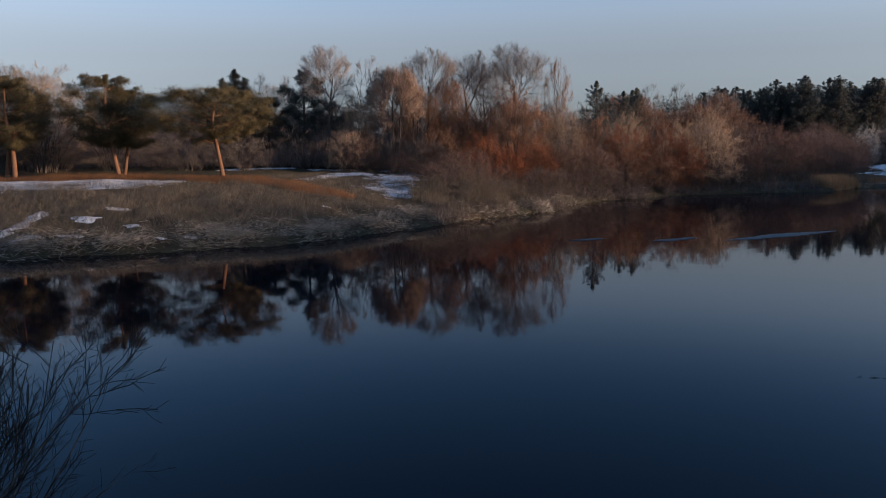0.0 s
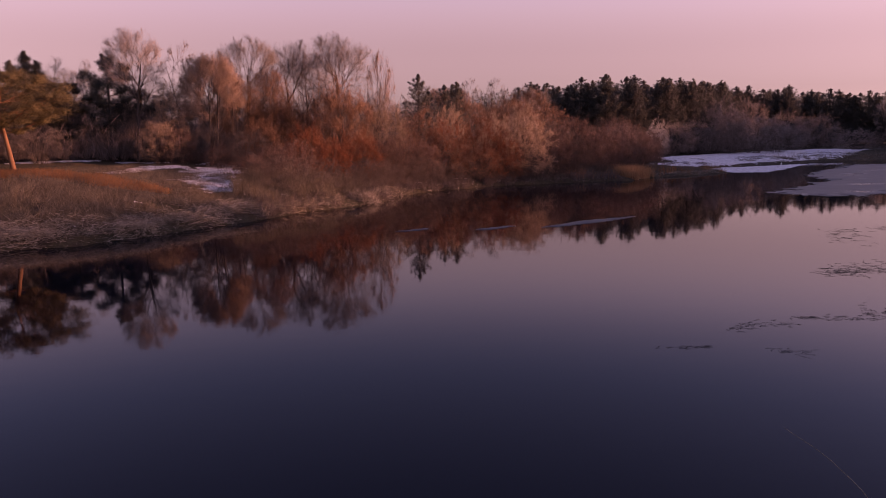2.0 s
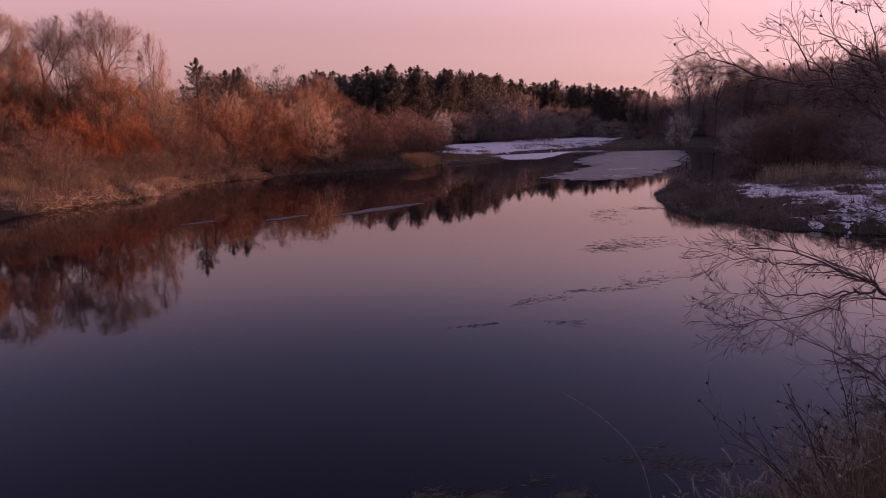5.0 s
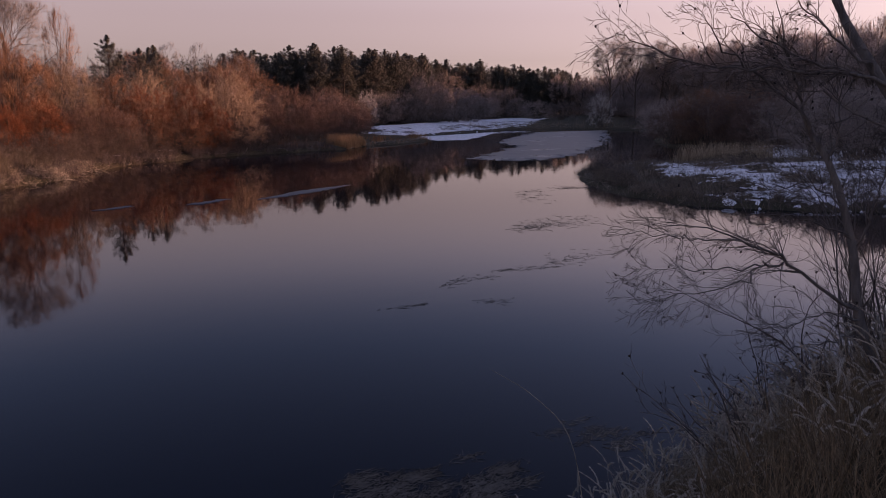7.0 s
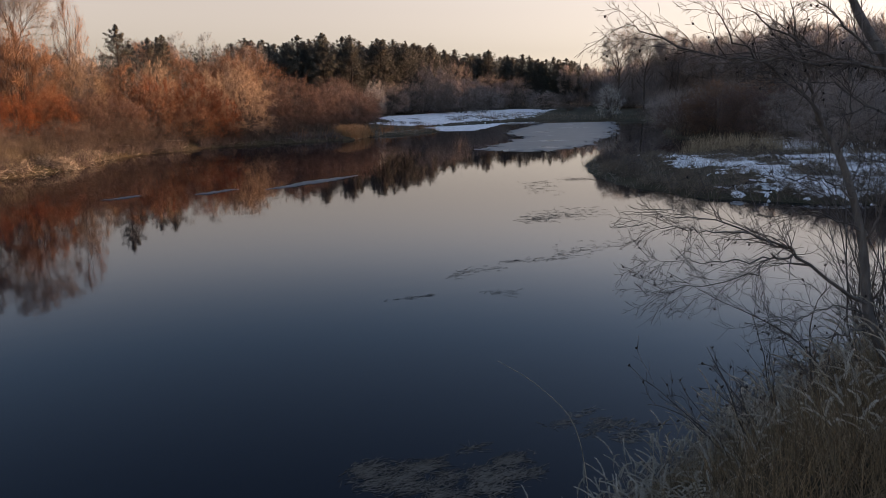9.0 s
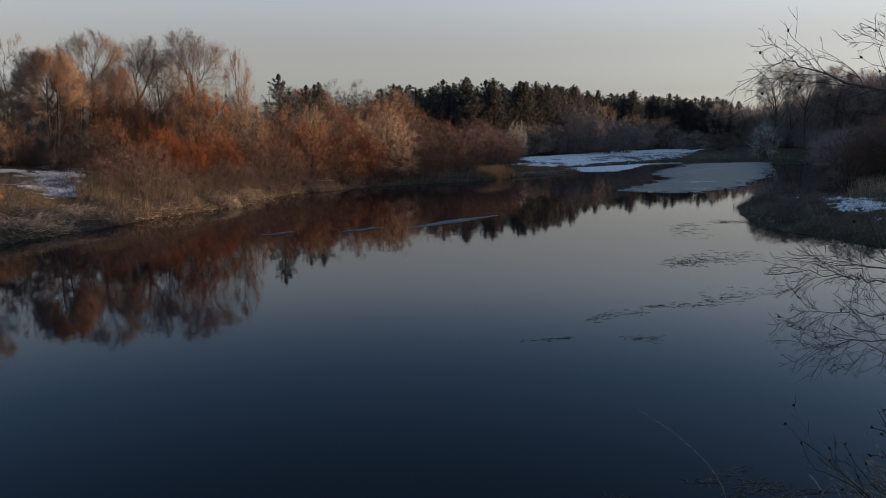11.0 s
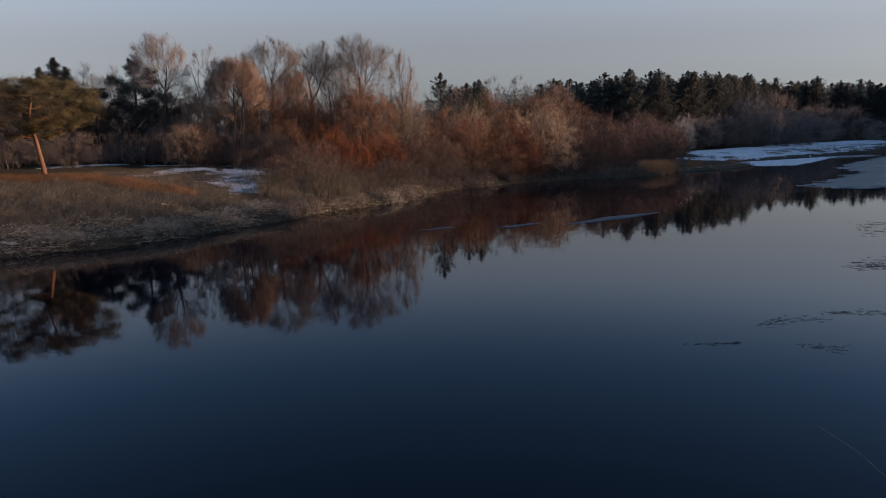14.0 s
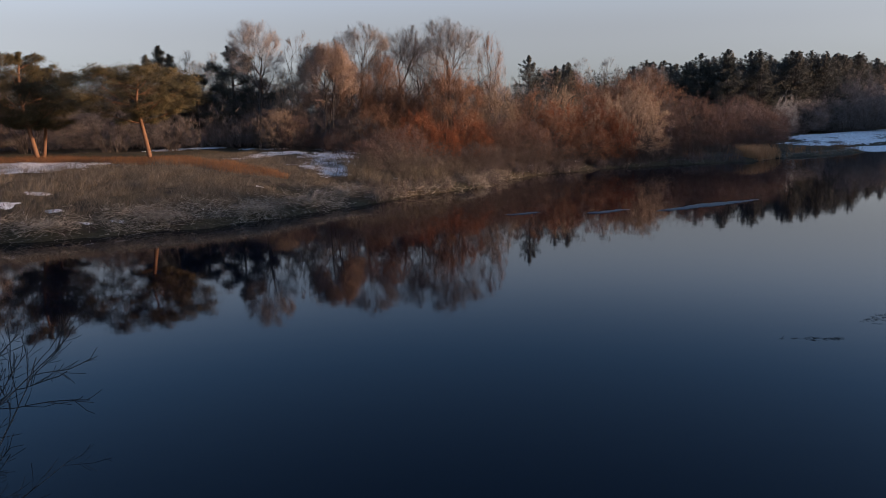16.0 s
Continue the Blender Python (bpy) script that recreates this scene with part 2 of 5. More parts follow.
class Kind:
    """One plant shape: the first use places the original, the next ones copies."""
    def __init__(self, name, parts, label, category, group=""):
        self.args, self.first = (name, parts, label, category, group), None
        tops, sides = [], []
        for _, me in parts:
            z = np.empty(len(me.vertices) * 3, np.float32)
            me.vertices.foreach_get("co", z)
            tops.append(np.quantile(z[2::3], 0.996))
            sides.append(np.quantile(np.abs(z[0::3]), 0.98))
        self.tall, self.half = max(tops), max(sides)

    def fit(self, x, y, top, across, turn=None, label=""):
        """Set at x, y with its top at a height over the river, so many metres across."""
        return self.put(x, y, top - ground_z(x, y), across / (2 * self.half), turn, None, label)

    def put(self, x, y, height=1.0, width=None, turn=None, z=None, label=""):
        z = ground_z(x, y) - 0.04 if z is None else z
        turn = RNG.uniform(0, 360) if turn is None else turn
        width = height if width is None else width
        m = pose(x, y, z, 0, 0, turn) @ Matrix.Diagonal((width, width, height / self.tall, 1))
        if self.first is None:
            ob = self.first = thing(*self.args)
            ob.matrix_basis = m
        else:
            s = self.first.scale.copy()
            self.first.scale = (1, 1, 1)
            ob = copy_thing(self.first, m)
            self.first.scale = s
        if label:
            ob["label"] = label
        return ob


# ======== terrain ========
# the water's edge, anticlockwise: near bank and peninsula, then the far banks
SHORE_NEAR = [(-300, -4), (-80, 5), (-30, 7), (-10, 6.4), (-6, 5.6), (-3.5, 4.7), (-2, 4.0), (0, 3.4), (2, 3.2), (3.4, 3.25), (5, 3.45), (7.5, 3.5), (10, 3.2), (20, 3.0), (32, 4.0), (37, 6.0), (30, 8.2), (24, 9.6), (22, 11.5), (20.3, 14.5), (20.8, 17.5), (23.4, 21.8), (27.5, 26), (31.2, 27.4), (34.2, 26.2), (36.5, 24.2), (39.5, 23.6), (43, 25.4), (46.5, 28.5), (49.4, 33), (50.4, 38), (54.5, 42), (62, 48), (74, 56.5), (83.5, 62), (85.5, 67.5), (82, 73.5)]
SHORE_FAR = [(77, 79.5), (70, 79.5), (62, 76), (50, 69), (44, 67), (42.5, 62), (41, 58), (36, 55), (30, 52.3), (27, 49.6), (20.4, 48.4), (15.6, 47), (11, 43.7), (7.5, 40.5), (5, 35.6), (2.4, 33.0), (0.4, 31.0), (-1.8, 27.9), (-3.9, 25.4), (-5.8, 24.0), (-7.9, 23.2), (-10, 22.0), (-13, 21.3), (-30, 20.5), (-80, 26), (-300, 50)]
SHORE = np.array(SHORE_NEAR + SHORE_FAR, dtype=float)


def smooth01(a, b, x):
    t = np.clip((x - a) / (b - a), 0, 1)
    return t * t * (3 - 2 * t)


def waves(x, y):
    return (np.sin(x * 0.83 + 1.7 * np.sin(y * 0.31)) * np.sin(y * 0.71 + 1.3 * np.sin(x * 0.37)) * 0.5
            + np.sin(x * 2.3 + y * 1.1 + 2 * np.sin(y * 0.9)) * 0.22 + np.sin(y * 3.1 - x * 1.7 + 2 * np.sin(x * 1.3)) * 0.16
            + np.sin(x * 6.1 + 3 * np.sin(y * 2.2)) * np.sin(y * 5.3 + 2 * np.sin(x * 2.9)) * 0.16)


def shore_distance(x, y):
    """Metres from the water's edge, positive on land."""
    p = np.stack([np.asarray(x, float).ravel(), np.asarray(y, float).ravel()], 1)
    wob = np.stack([waves(p[:, 0] * 1.4 + 9, p[:, 1] * 1.4), waves(p[:, 1] * 1.4 - 4, p[:, 0] * 1.4)], 1)
    near = smooth01(3, 12, np.hypot(p[:, 0], p[:, 1]))[:, None]
    p = p + wob * (0.12 + 0.4 * near)
    best = np.full(len(p), 1e9)
    inside = np.zeros(len(p), bool)
    for a, b in zip(SHORE, np.roll(SHORE, -1, 0)):
        e = b - a
        t = np.clip(((p - a) @ e) / (e @ e), 0, 1)
        best = np.minimum(best, np.hypot(*(p - a - t[:, None] * e).T))
        cross = ((a[1] > p[:, 1]) != (b[1] > p[:, 1])) & (p[:, 0] < (b[0] - a[0]) * (p[:, 1] - a[1]) / (b[1] - a[1] + 1e-12) + a[0])
        inside ^= cross
    return np.where(inside, -best, best).reshape(np.shape(x))


def heights(x, y):
    x, y = np.asarray(x, float), np.asarray(y, float)
    s = shore_distance(x, y)
    q = np.maximum(s, 0)
    near = 1.6 * smooth01(0.0, 2.3, q) + 0.1 * smooth01(0, 0.3, q)
    left = 0.20 * smooth01(0, 0.5, q) + (2.0 - 1.0 * smooth01(1, 9, x)) * (1 - np.exp(-q * 0.115)) * smooth01(0, 5, q + 1.5)
    far = 0.20 * smooth01(0, 0.8, q) + 0.35 * smooth01(1, 8, q) + 0.012 * np.minimum(q, 120)
    right = 0.16 * smooth01(0, 0.8, q) + 0.38 * smooth01(1, 9, q) + 0.012 * np.minimum(q, 80)
    w_far = smooth01(20, 36, x)
    land = left * (1 - w_far) + far * w_far
    w_right = smooth01(2, -4, y - 0.8 * x - 3.5) * smooth01(6, 9, y + np.maximum(x - 30, 0) * 0.8)
    w_near = smooth01(11, 7, y) * (1 - w_right)
    z = land * (1 - w_right) * (1 - w_near) + right * w_right + near * w_near
    z = z + waves(x * 0.9, y * 0.9) * 0.10 * smooth01(0.3, 4, q) * smooth01(3, 9, np.hypot(x, y))
    return np.where(s > 0, z + 0.01, -np.minimum(-s * 0.35, 1.6) - 0.02)


def ground_z(x, y):
    return float(heights(np.array([x]), np.array([y]))[0])


def axis(lo, hi, step, reach):
    core = np.arange(lo, hi + step * 0.5, step)
    out = np.cumsum(step * 1.16 ** np.arange(1, 60))
    out = out[out < reach]
    return np.concatenate([(lo - out)[::-1], core, hi + out])


def grid_mesh(name, gx, gy, zfun, mat, keep=None, lift=None):
    X, Y = np.meshgrid(gx, gy)
    Zv = zfun(X, Y)
    idx = np.arange(X.size).reshape(X.shape)
    q = np.stack([idx[:-1, :-1], idx[:-1, 1:], idx[1:, 1:], idx[1:, :-1]], -1).reshape(-1, 4)
    v = np.stack([X.ravel(), Y.ravel(), Zv.ravel()], 1)
    if keep is not None:
        q = q[keep(v[q].mean(1))]
        used, inv = np.unique(q, return_inverse=True)
        v, q = v[used], inv.reshape(-1, 4)
    return mesh_arrays(name, v, q, mat, True)


ground = tagged(new("ground", grid_mesh("ground", axis(-38, 62, 0.45, 3500), axis(-4, 84, 0.45, 3500), heights, M_GROUND)),
                "river banks of dead grass, moss and bare earth", "ground", kind="structure")
_w = axis(-60, 120, 20.0, 2500)
water = tagged(new("water", grid_mesh("water", _w, axis(-20, 120, 20.0, 400), lambda x, y: x * 0.0, M_WATER)),
               "calm dark river water mirroring sky and trees", "water", kind="structure")


# ======== snow and ice ========
def blob(points, wobble, seed):
    """Inside test for a patch: a rough outline with a ragged edge."""
    pts = np.array(points, float)

    def depth(x, y):
        best, ins = np.full(x.shape, 1e9), np.zeros(x.shape, bool)
        for a, b in zip(pts, np.roll(pts, -1, 0)):
            e = b - a
            t = np.clip(((x - a[0]) * e[0] + (y - a[1]) * e[1]) / (e @ e), 0, 1)
            best = np.minimum(best, np.hypot(x - a[0] - t * e[0], y - a[1] - t * e[1]))
            ins ^= ((a[1] > y) != (b[1] > y)) & (x < (b[0] - a[0]) * (y - a[1]) / (b[1] - a[1] + 1e-12) + a[0])
        return np.where(ins, best, -best) + wobble * (waves(x * 1.1 + seed, y * 1.9 - seed) + 0.8 * waves(x * 3.1 - seed, y * 4.6 + seed) + 0.5 * waves(x * 8.3 + seed, y * 10.7))
    return pts, depth


def sheet(name, points, step, wobble, seed, mat, thick, label, category, base=None):
    pts, depth = blob(points, wobble, seed)
    lo, hi = pts.min(0) - wobble * 1.2, pts.max(0) + wobble * 1.2
    base = heights if base is None else base

    def z(x, y):
        d = depth(x, y)
        return base(x, y) + np.where(d > 0, thick * (0.35 + 0.65 * smooth01(0, 6 * thick + 0.4, d)), -0.05)
    me = grid_mesh(name, np.arange(lo[0], hi[0], step), np.arange(lo[1], hi[1], step), z, mat, lambda c: depth(c[:, 0], c[:, 1]) > -step * 0.3)
    return tagged(new(name, me), label, category, kind="structure")


SNOW = "thin old snow patch lying on dead grass"
sheet("snow_patch", [(43.5, 70), (50, 72.5), (62, 79), (82, 90), (100, 103), (98, 109), (82, 105), (66, 95), (56, 88), (47, 82)], 0.5, 1.2, 3.0, M_SNOW, 0.12, "snow-covered riverside meadow, patchy at its rim", "snow")
sheet("snow_patch", [(39.5, 65.6), (44, 67.6), (50, 70.0), (62, 77.0), (80, 86.4), (86, 91), (66, 83.5), (52, 76.5), (44, 72.5), (40, 68)], 0.25, 1.5, 21.0, M_SNOW, 0.05, "broken snow on the meadow's bank above the ice", "snow")


def drift(pts, wobble, seed):
    sheet("snow_patch", pts, 0.12, wobble, seed, M_SNOW, 0.05, SNOW, "snow")


def peninsula_drift(pts, wobble, seed):
    sheet("snow_patch", pts, 0.14, wobble, seed, M_SNOW, 0.09, "patchy snow among tussocks on the peninsula", "snow")


drift([(-4.0, 35.4), (-2.8, 33.9), (-1.7, 34.1), (-1.3, 37.7), (-1.5, 46), (-3.3, 47.6), (-3.7, 40.1)], 0.85, 1.0)
drift([(-8.3, 37.4), (-6.8, 37.3), (-6.0, 41.0), (-4.8, 41.6), (-3.4, 39.6), (-3.3, 41), (-4.9, 43), (-6.6, 42.5), (-7.2, 38.6)], 0.4, 5.0)
drift([(-13.2, 44), (-9.6, 45.2), (-9.6, 46.6), (-13.2, 45.6)], 0.6, 7.0)
drift([(-8.0, 45.2), (-5.6, 45.6), (-5.8, 47), (-8, 46.6)], 0.5, 9.0)
drift([(-27, 34.6), (-18.7, 35.0), (-16.1, 35.5), (-12.9, 35.9), (-12.1, 33.4), (-12.8, 32.2), (-14.9, 31.3), (-18.5, 30.5), (-27, 30)], 0.75, 8.0)
drift([(-14.7, 26.3), (-14.2, 26.0), (-13.9, 24.2), (-14.2, 23.4), (-14.6, 24.6)], 0.22, 2.0)
drift([(-12.7, 23.3), (-12.9, 22.6), (-13.7, 22.2), (-13.6, 22.8)], 0.22, 6.0)
drift([(-15.0, 23.4), (-14.0, 23.2), (-14.3, 22.5), (-15.2, 22.6)], 0.22, 16.0)
drift([(-13.0, 25.3), (-11.9, 25.0), (-12.3, 24.6), (-13.1, 24.8)], 0.22, 4.0)
drift([(-12.3, 26.6), (-11.4, 26.5), (-11.6, 26.1), (-12.4, 26.2)], 0.15, 3.0)
peninsula_drift([(31.6, 25.2), (32.2, 24.2), (28.4, 18.9), (26.4, 17.6), (26.6, 19.2), (28.8, 22)], 1.3, 6.0)
peninsula_drift([(31.4, 21.6), (31.6, 20.0), (27.4, 15.6), (25.4, 14.6), (25.0, 15.8), (27, 17.8)], 1.3, 11.0)
peninsula_drift([(52, 29.5), (47, 19.2), (35.9, 14.6), (26.5, 12.4), (24.3, 13.2), (25.3, 15.2), (32.8, 17.6), (40, 22)], 2.1, 12.0)
peninsula_drift([(22.6, 13.4), (26, 13.6), (33, 15.2), (34, 13), (28, 10.9), (24.2, 10.8)], 1.7, 13.0)
for k, (x, y, w) in enumerate([(-9.3, 23.6, 0.25), (-8.4, 23.9, 0.35), (-6.2, 25.6, 0.2), (-2.4, 31.6, 0.25), (-1.4, 32.2, 0.3), (0.9, 35.0, 0.4), (-12.0, 23.2, 0.5), (-10.6, 24.4, 0.3), (-4.6, 29.2, 0.3), (9.6, 45.6, 0.4), (13.2, 48.2, 0.5)]):
    sheet("snow_patch", [(x - w, y), (x, y - w * 0.5), (x + w, y), (x, y + w * 0.5)], 0.05, w * 0.3, 10.0 + k, M_SNOW, 0.04, "small leftover crumb of snow in the grass", "snow")
ICE = "grey skin of thin ice on the river"
flat = lambda x, y: x * 0.0 + 0.004
sheet("ice_sheet", [(9.6, 24.3), (11.8, 25.9), (15.2, 27.0), (13.2, 25.7), (10.8, 24.5)], 0.12, 0.10, 1.0, M_ICE, 0.02, ICE, "ice", flat)
sheet("ice_sheet", [(4.3, 24.7), (5.6, 25.3), (5.7, 25.0), (4.6, 24.5)], 0.08, 0.08, 2.0, M_ICE, 0.02, ICE, "ice", flat)
sheet("ice_sheet", [(7.0, 24.3), (8.6, 25.2), (9.0, 25.0), (7.6, 24.2)], 0.08, 0.12, 4.0, M_ICE, 0.02, ICE, "ice", flat)
sheet("ice_sheet", [(27.7, 35.5), (41, 45.5), (44, 52), (56, 62), (66, 70), (80, 70), (62, 54.5), (49, 43.4), (34.5, 33.4), (30, 33)], 0.3, 0.9, 3.0, M_ICE, 0.03, "wide grey sheet of thin ice across the river bend", "ice", flat)
sheet("ice_sheet", [(41.5, 58), (44.5, 57.4), (53, 64.5), (62, 73), (50, 68.5), (43, 66)], 0.3, 0.4, 7.0, M_SNOW, 0.04, "snow-dusted ice shelf along the meadow", "ice", flat)


# ======== plant shapes (one metre tall, scaled where they stand) ========
def polyline(points, k):
    """k+1 points along a smooth line through the given ones."""
    p = np.array(points, float)
    t = np.linspace(0, len(p) - 1, k + 1)
    i = np.minimum(t.astype(int), len(p) - 2)
    f = (t - i)[:, None]
    q = np.concatenate([[2 * p[0] - p[1]], p, [2 * p[-1] - p[-2]]])
    a, b, c, d = q[i], q[i + 1], q[i + 2], q[i + 3]
    return 0.5 * (2 * b + (c - a) * f + (2 * a - 5 * b + 4 * c - d) * f ** 2 + (3 * b - a - 3 * c + d) * f ** 3)


def bow(p0, t0, p2, k):
    """Bowed strands that leave p0 along t0 and end in p2: points (n,k+1,3)."""
    ln = np.linalg.norm(p2 - p0, axis=1, keepdims=True)
    u = np.linspace(0, 1, k + 1)[None, :, None]
    return (1 - u) ** 2 * p0[:, None] + 2 * u * (1 - u) * (p0 + unit(t0) * ln * 0.45)[:, None] + u ** 2 * p2[:, None]


def ramify(pts, rad, levels, centre, axes, rng, thick, out=0.5, wild=0.55, lift=0.15, floor=None, keep=0.6):
    """Generations of side shoots that fill an egg-shaped crown. levels: shoots a parent, length, steps. Returns strands and radii of each generation."""
    made = []
    for n, length, steps in levels:
        m, k, _ = pts.shape
        u = np.concatenate([rng.uniform(0.25, 0.97, (m, n - 1)), np.full((m, 1), 0.999)], 1)
        f = u * (k - 1)
        i = np.minimum(f.astype(int), k - 2)
        w = (f - i)[..., None]
        row = np.arange(m)[:, None]
        p0 = (pts[row, i] * (1 - w) + pts[row, i + 1] * w).reshape(-1, 3)
        t0 = unit(pts[row, i + 1] - pts[row, i]).reshape(-1, 3)
        r0 = (rad[row, i] * (1 - w[..., 0]) + rad[row, i + 1] * w[..., 0]).ravel()
        away = unit((p0 - centre) / axes + np.array([0, 0, lift]))
        d = unit(keep * t0 + out * away + rng.normal(0, wild, p0.shape))
        end = p0 + d * np.repeat(np.broadcast_to(length, (m,)), n)[:, None] * rng.uniform(0.55, 1.25, (len(p0), 1))
        e = np.linalg.norm((end - centre) / axes, axis=1, keepdims=True)
        most = rng.uniform(0.84, 1.12, e.shape)
        for _ in range(4):                       # shorten what would stand out of the crown
            end = np.where(e > most, p0 + (end - p0) * 0.62, end)
            e = np.linalg.norm((end - centre) / axes, axis=1, keepdims=True)
        if floor is not None:
            end[:, 2] = np.maximum(end[:, 2], floor)
        pts = bow(p0, unit(t0 + 0.6 * d), end, steps)
        rad = np.maximum(r0 * 0.62, thick)[:, None] * np.linspace(1, 0.45, steps + 1)[None]
        made.append((pts, rad))
    return made


def shoots(made, first_sides=4):
    """Meshes of the generations: round strands, and thorns for the last."""
    res = [tubes(*made[0], first_sides)]
    for p, r in made[1:]:
        d = p[:, -1] - p[:, 0]
        res.append(spikes(p[:, 0], d, np.linalg.norm(d, axis=1), r[:, 0]))
    return res


def globe(n, rng, down=-0.55):
    """n directions spread evenly over a globe, none steeper downward than given."""
    k = np.arange(n) + 0.5
    z = 1 - (1 - down) * k / n
    az = k * 2.39996 + rng.uniform(0, 6.28)
    return np.stack([np.sqrt(1 - z * z) * np.cos(az), np.sqrt(1 - z * z) * np.sin(az), z], 1) + rng.normal(0, 0.12, (n, 3))


def crown_tree(seed, wide, low, bark, twig, limbs=11, counts=(7, 6, 6, 4), trunk_r=0.015, thick=0.0007, top=0.72, fork=0.22, lean=(0.03, 0.02), rise=0.9, stems=1, wild=0.42, down=-0.75):
    """A leafless tree one unit tall: bole, bowed limbs, and generations of twigs that fill a rounded crown."""
    rng = np.random.default_rng(seed)
    az = rng.uniform(0, 6.28) + np.arange(stems) * 2.1
    tilt = np.stack([np.cos(az), np.sin(az), az * 0], 1) * (0.16 if stems > 1 else 0.0)
    p, r = strands(tilt * 0.12, tilt + np.array([*lean, 1.0]), np.full(stems, top) * rng.uniform(0.85, 1.0, stems), np.full(stems, trunk_r), 10, 0.05, 0.12, rng, 0.25)
    axes = np.array([wide, wide, (1 - low) / 2])
    centre = np.array([lean[0] * 0.8, lean[1] * 0.8, (1 + low) / 2])
    tip = centre + globe(limbs, rng, down) * axes * rng.uniform(0.55, 0.85, (limbs, 1))
    flat_d = np.hypot(tip[:, 0], tip[:, 1])
    zs = np.clip(tip[:, 2] - flat_d * rise * rng.uniform(0.8, 1.3, limbs), fork, top * 0.94)
    own = rng.integers(0, stems, limbs)
    f = np.clip(zs / top * 10, 0, 9.9)
    i = f.astype(int)
    w = (f - i)[:, None]
    p0 = p[own, i] * (1 - w) + p[own, i + 1] * w
    r0 = r[own, i]
    side = unit((tip - p0) * np.array([1, 1, 0.2]))
    pl = bow(p0, side * 0.75 + np.array([0, 0, 0.6]), tip, 6)
    pl[:, 1:-1] += rng.normal(0, 0.008, pl[:, 1:-1].shape)
    rl = (r0 * rng.uniform(0.40, 0.62, limbs))[:, None] * np.linspace(1, 0.22, 7)[None]
    size = (wide * wide * (1 - low) / 2) ** (1 / 3)
    lengths = [(n, size * q, k) for n, q, k in zip(counts, (0.56, 0.40, 0.30, 0.20), (4, 3, 2, 1))]
    made = ramify(pl, rl, lengths, centre, axes, rng, thick, 0.36, wild, 0.45, keep=0.75)
    wood = join([tubes(p, r, 8), tubes(pl, rl, 6), tubes(*made[0], 4)])
    return [("trunk", mesh_arrays("trunk", *wood, bark, True)), ("crown", mesh_arrays("crown", *join(shoots(made[1:], 3)), twig))]


def bush(seed, stems, wide, bark, twig, counts=(240, 8, 7), r=0.006, thick=0.0012, foot=0.3, low=0.36, wild=0.85, fine=0.065, lift=0.15):
    """A rounded bush one unit tall: stems fanned from the ground, branchlets to a lumpy domed outline, and sprays of fine shoots on them. counts: branchlets, shoots, twigs."""
    rng = np.random.default_rng(seed)
    centre, axes = np.array([0, 0, low]), np.array([wide, wide, 1 - low]) * 0.92
    tip = centre + globe(stems, rng, -0.35) * axes * rng.uniform(0.4, 0.8, (stems, 1))
    tip[:, 2] = np.maximum(tip[:, 2], 0.08)
    p0 = tip * np.array([foot, foot, 0]) + rng.normal(0, 0.02, (stems, 3)) * np.array([1, 1, 0])
    p = bow(p0, (tip - p0) * np.array([0.5, 0.5, 0]) + np.array([0, 0, 0.6]), tip, 6)
    p[:, 1:] += rng.normal(0, 0.012, p[:, 1:].shape)
    rad = (r * rng.uniform(0.6, 1.2, stems))[:, None] * np.linspace(1, 0.3, 7)[None]
    d = globe(counts[0], rng, -0.5)
    ph = rng.uniform(0, 6.28, 4)
    lump = 1 + 0.10 * np.sin(5.1 * d[:, 0] + ph[0]) * np.sin(4.7 * d[:, 1] + ph[1]) + 0.07 * np.sin(9.3 * d[:, 2] + ph[2] + 3 * d[:, 0]) + 0.05 * np.sin(13 * d[:, 1] + ph[3])
    c = centre + d * axes * (lump * (1 - 0.42 * rng.uniform(0, 1, counts[0]) ** 2))[:, None]
    c[:, 2] = np.maximum(c[:, 2], 0.05 + 0.05 * rng.random(counts[0]))
    spots = p[:, 2:].reshape(-1, 3)
    near = np.argmin(((c[:, None] - spots[None]) ** 2).sum(2) + 0.6 * np.maximum(spots[None, :, 2] - c[:, None, 2], 0), axis=1)
    start = spots[near]
    b = bow(start, (c - start) + np.array([0, 0, 0.12]), c, 3)
    rb = np.full((len(c), 1), thick * 1.7) * np.linspace(1, 0.6, 4)[None]
    size = (wide * wide) ** (1 / 3)
    made = ramify(b, rb, [(counts[1], size * fine * 1.7, 1), (counts[2], size * fine, 1)], centre, axes * 1.15, rng, thick, 0.45, wild, lift, 0.02, 0.25)
    sprays = [spikes(q[:, 0], q[:, 1] - q[:, 0], np.linalg.norm(q[:, 1] - q[:, 0], axis=1), w[:, 0]) for q, w in made]
    return [("stem_base", mesh_arrays("stem_base", *tubes(p, rad, 4), bark, True)), ("crown", mesh_arrays("crown", *join([tubes(b, rb, 3), *sprays]), twig))]


def needle_pads(c, n, size, rng, length, r, up=0.45):
    """Flattened cushions of needles round the points c."""
    m = len(c)
    q = rng.normal(0, 1, (m, n, 3)) * np.array([1, 1, 0.5]) * np.reshape(size, (-1, 1, 1)) * 0.5
    d = unit(unit(q) * np.array([1, 1, 1.1]) + rng.normal(0, 0.35, (m, n, 3)) + np.array([0, 0, up]))
    return spikes((np.repeat(c[:, None], n, 1) + q).reshape(-1, 3), d.reshape(-1, 3), np.repeat(np.broadcast_to(length, m), n) * rng.uniform(0.6, 1.3, m * n), r)


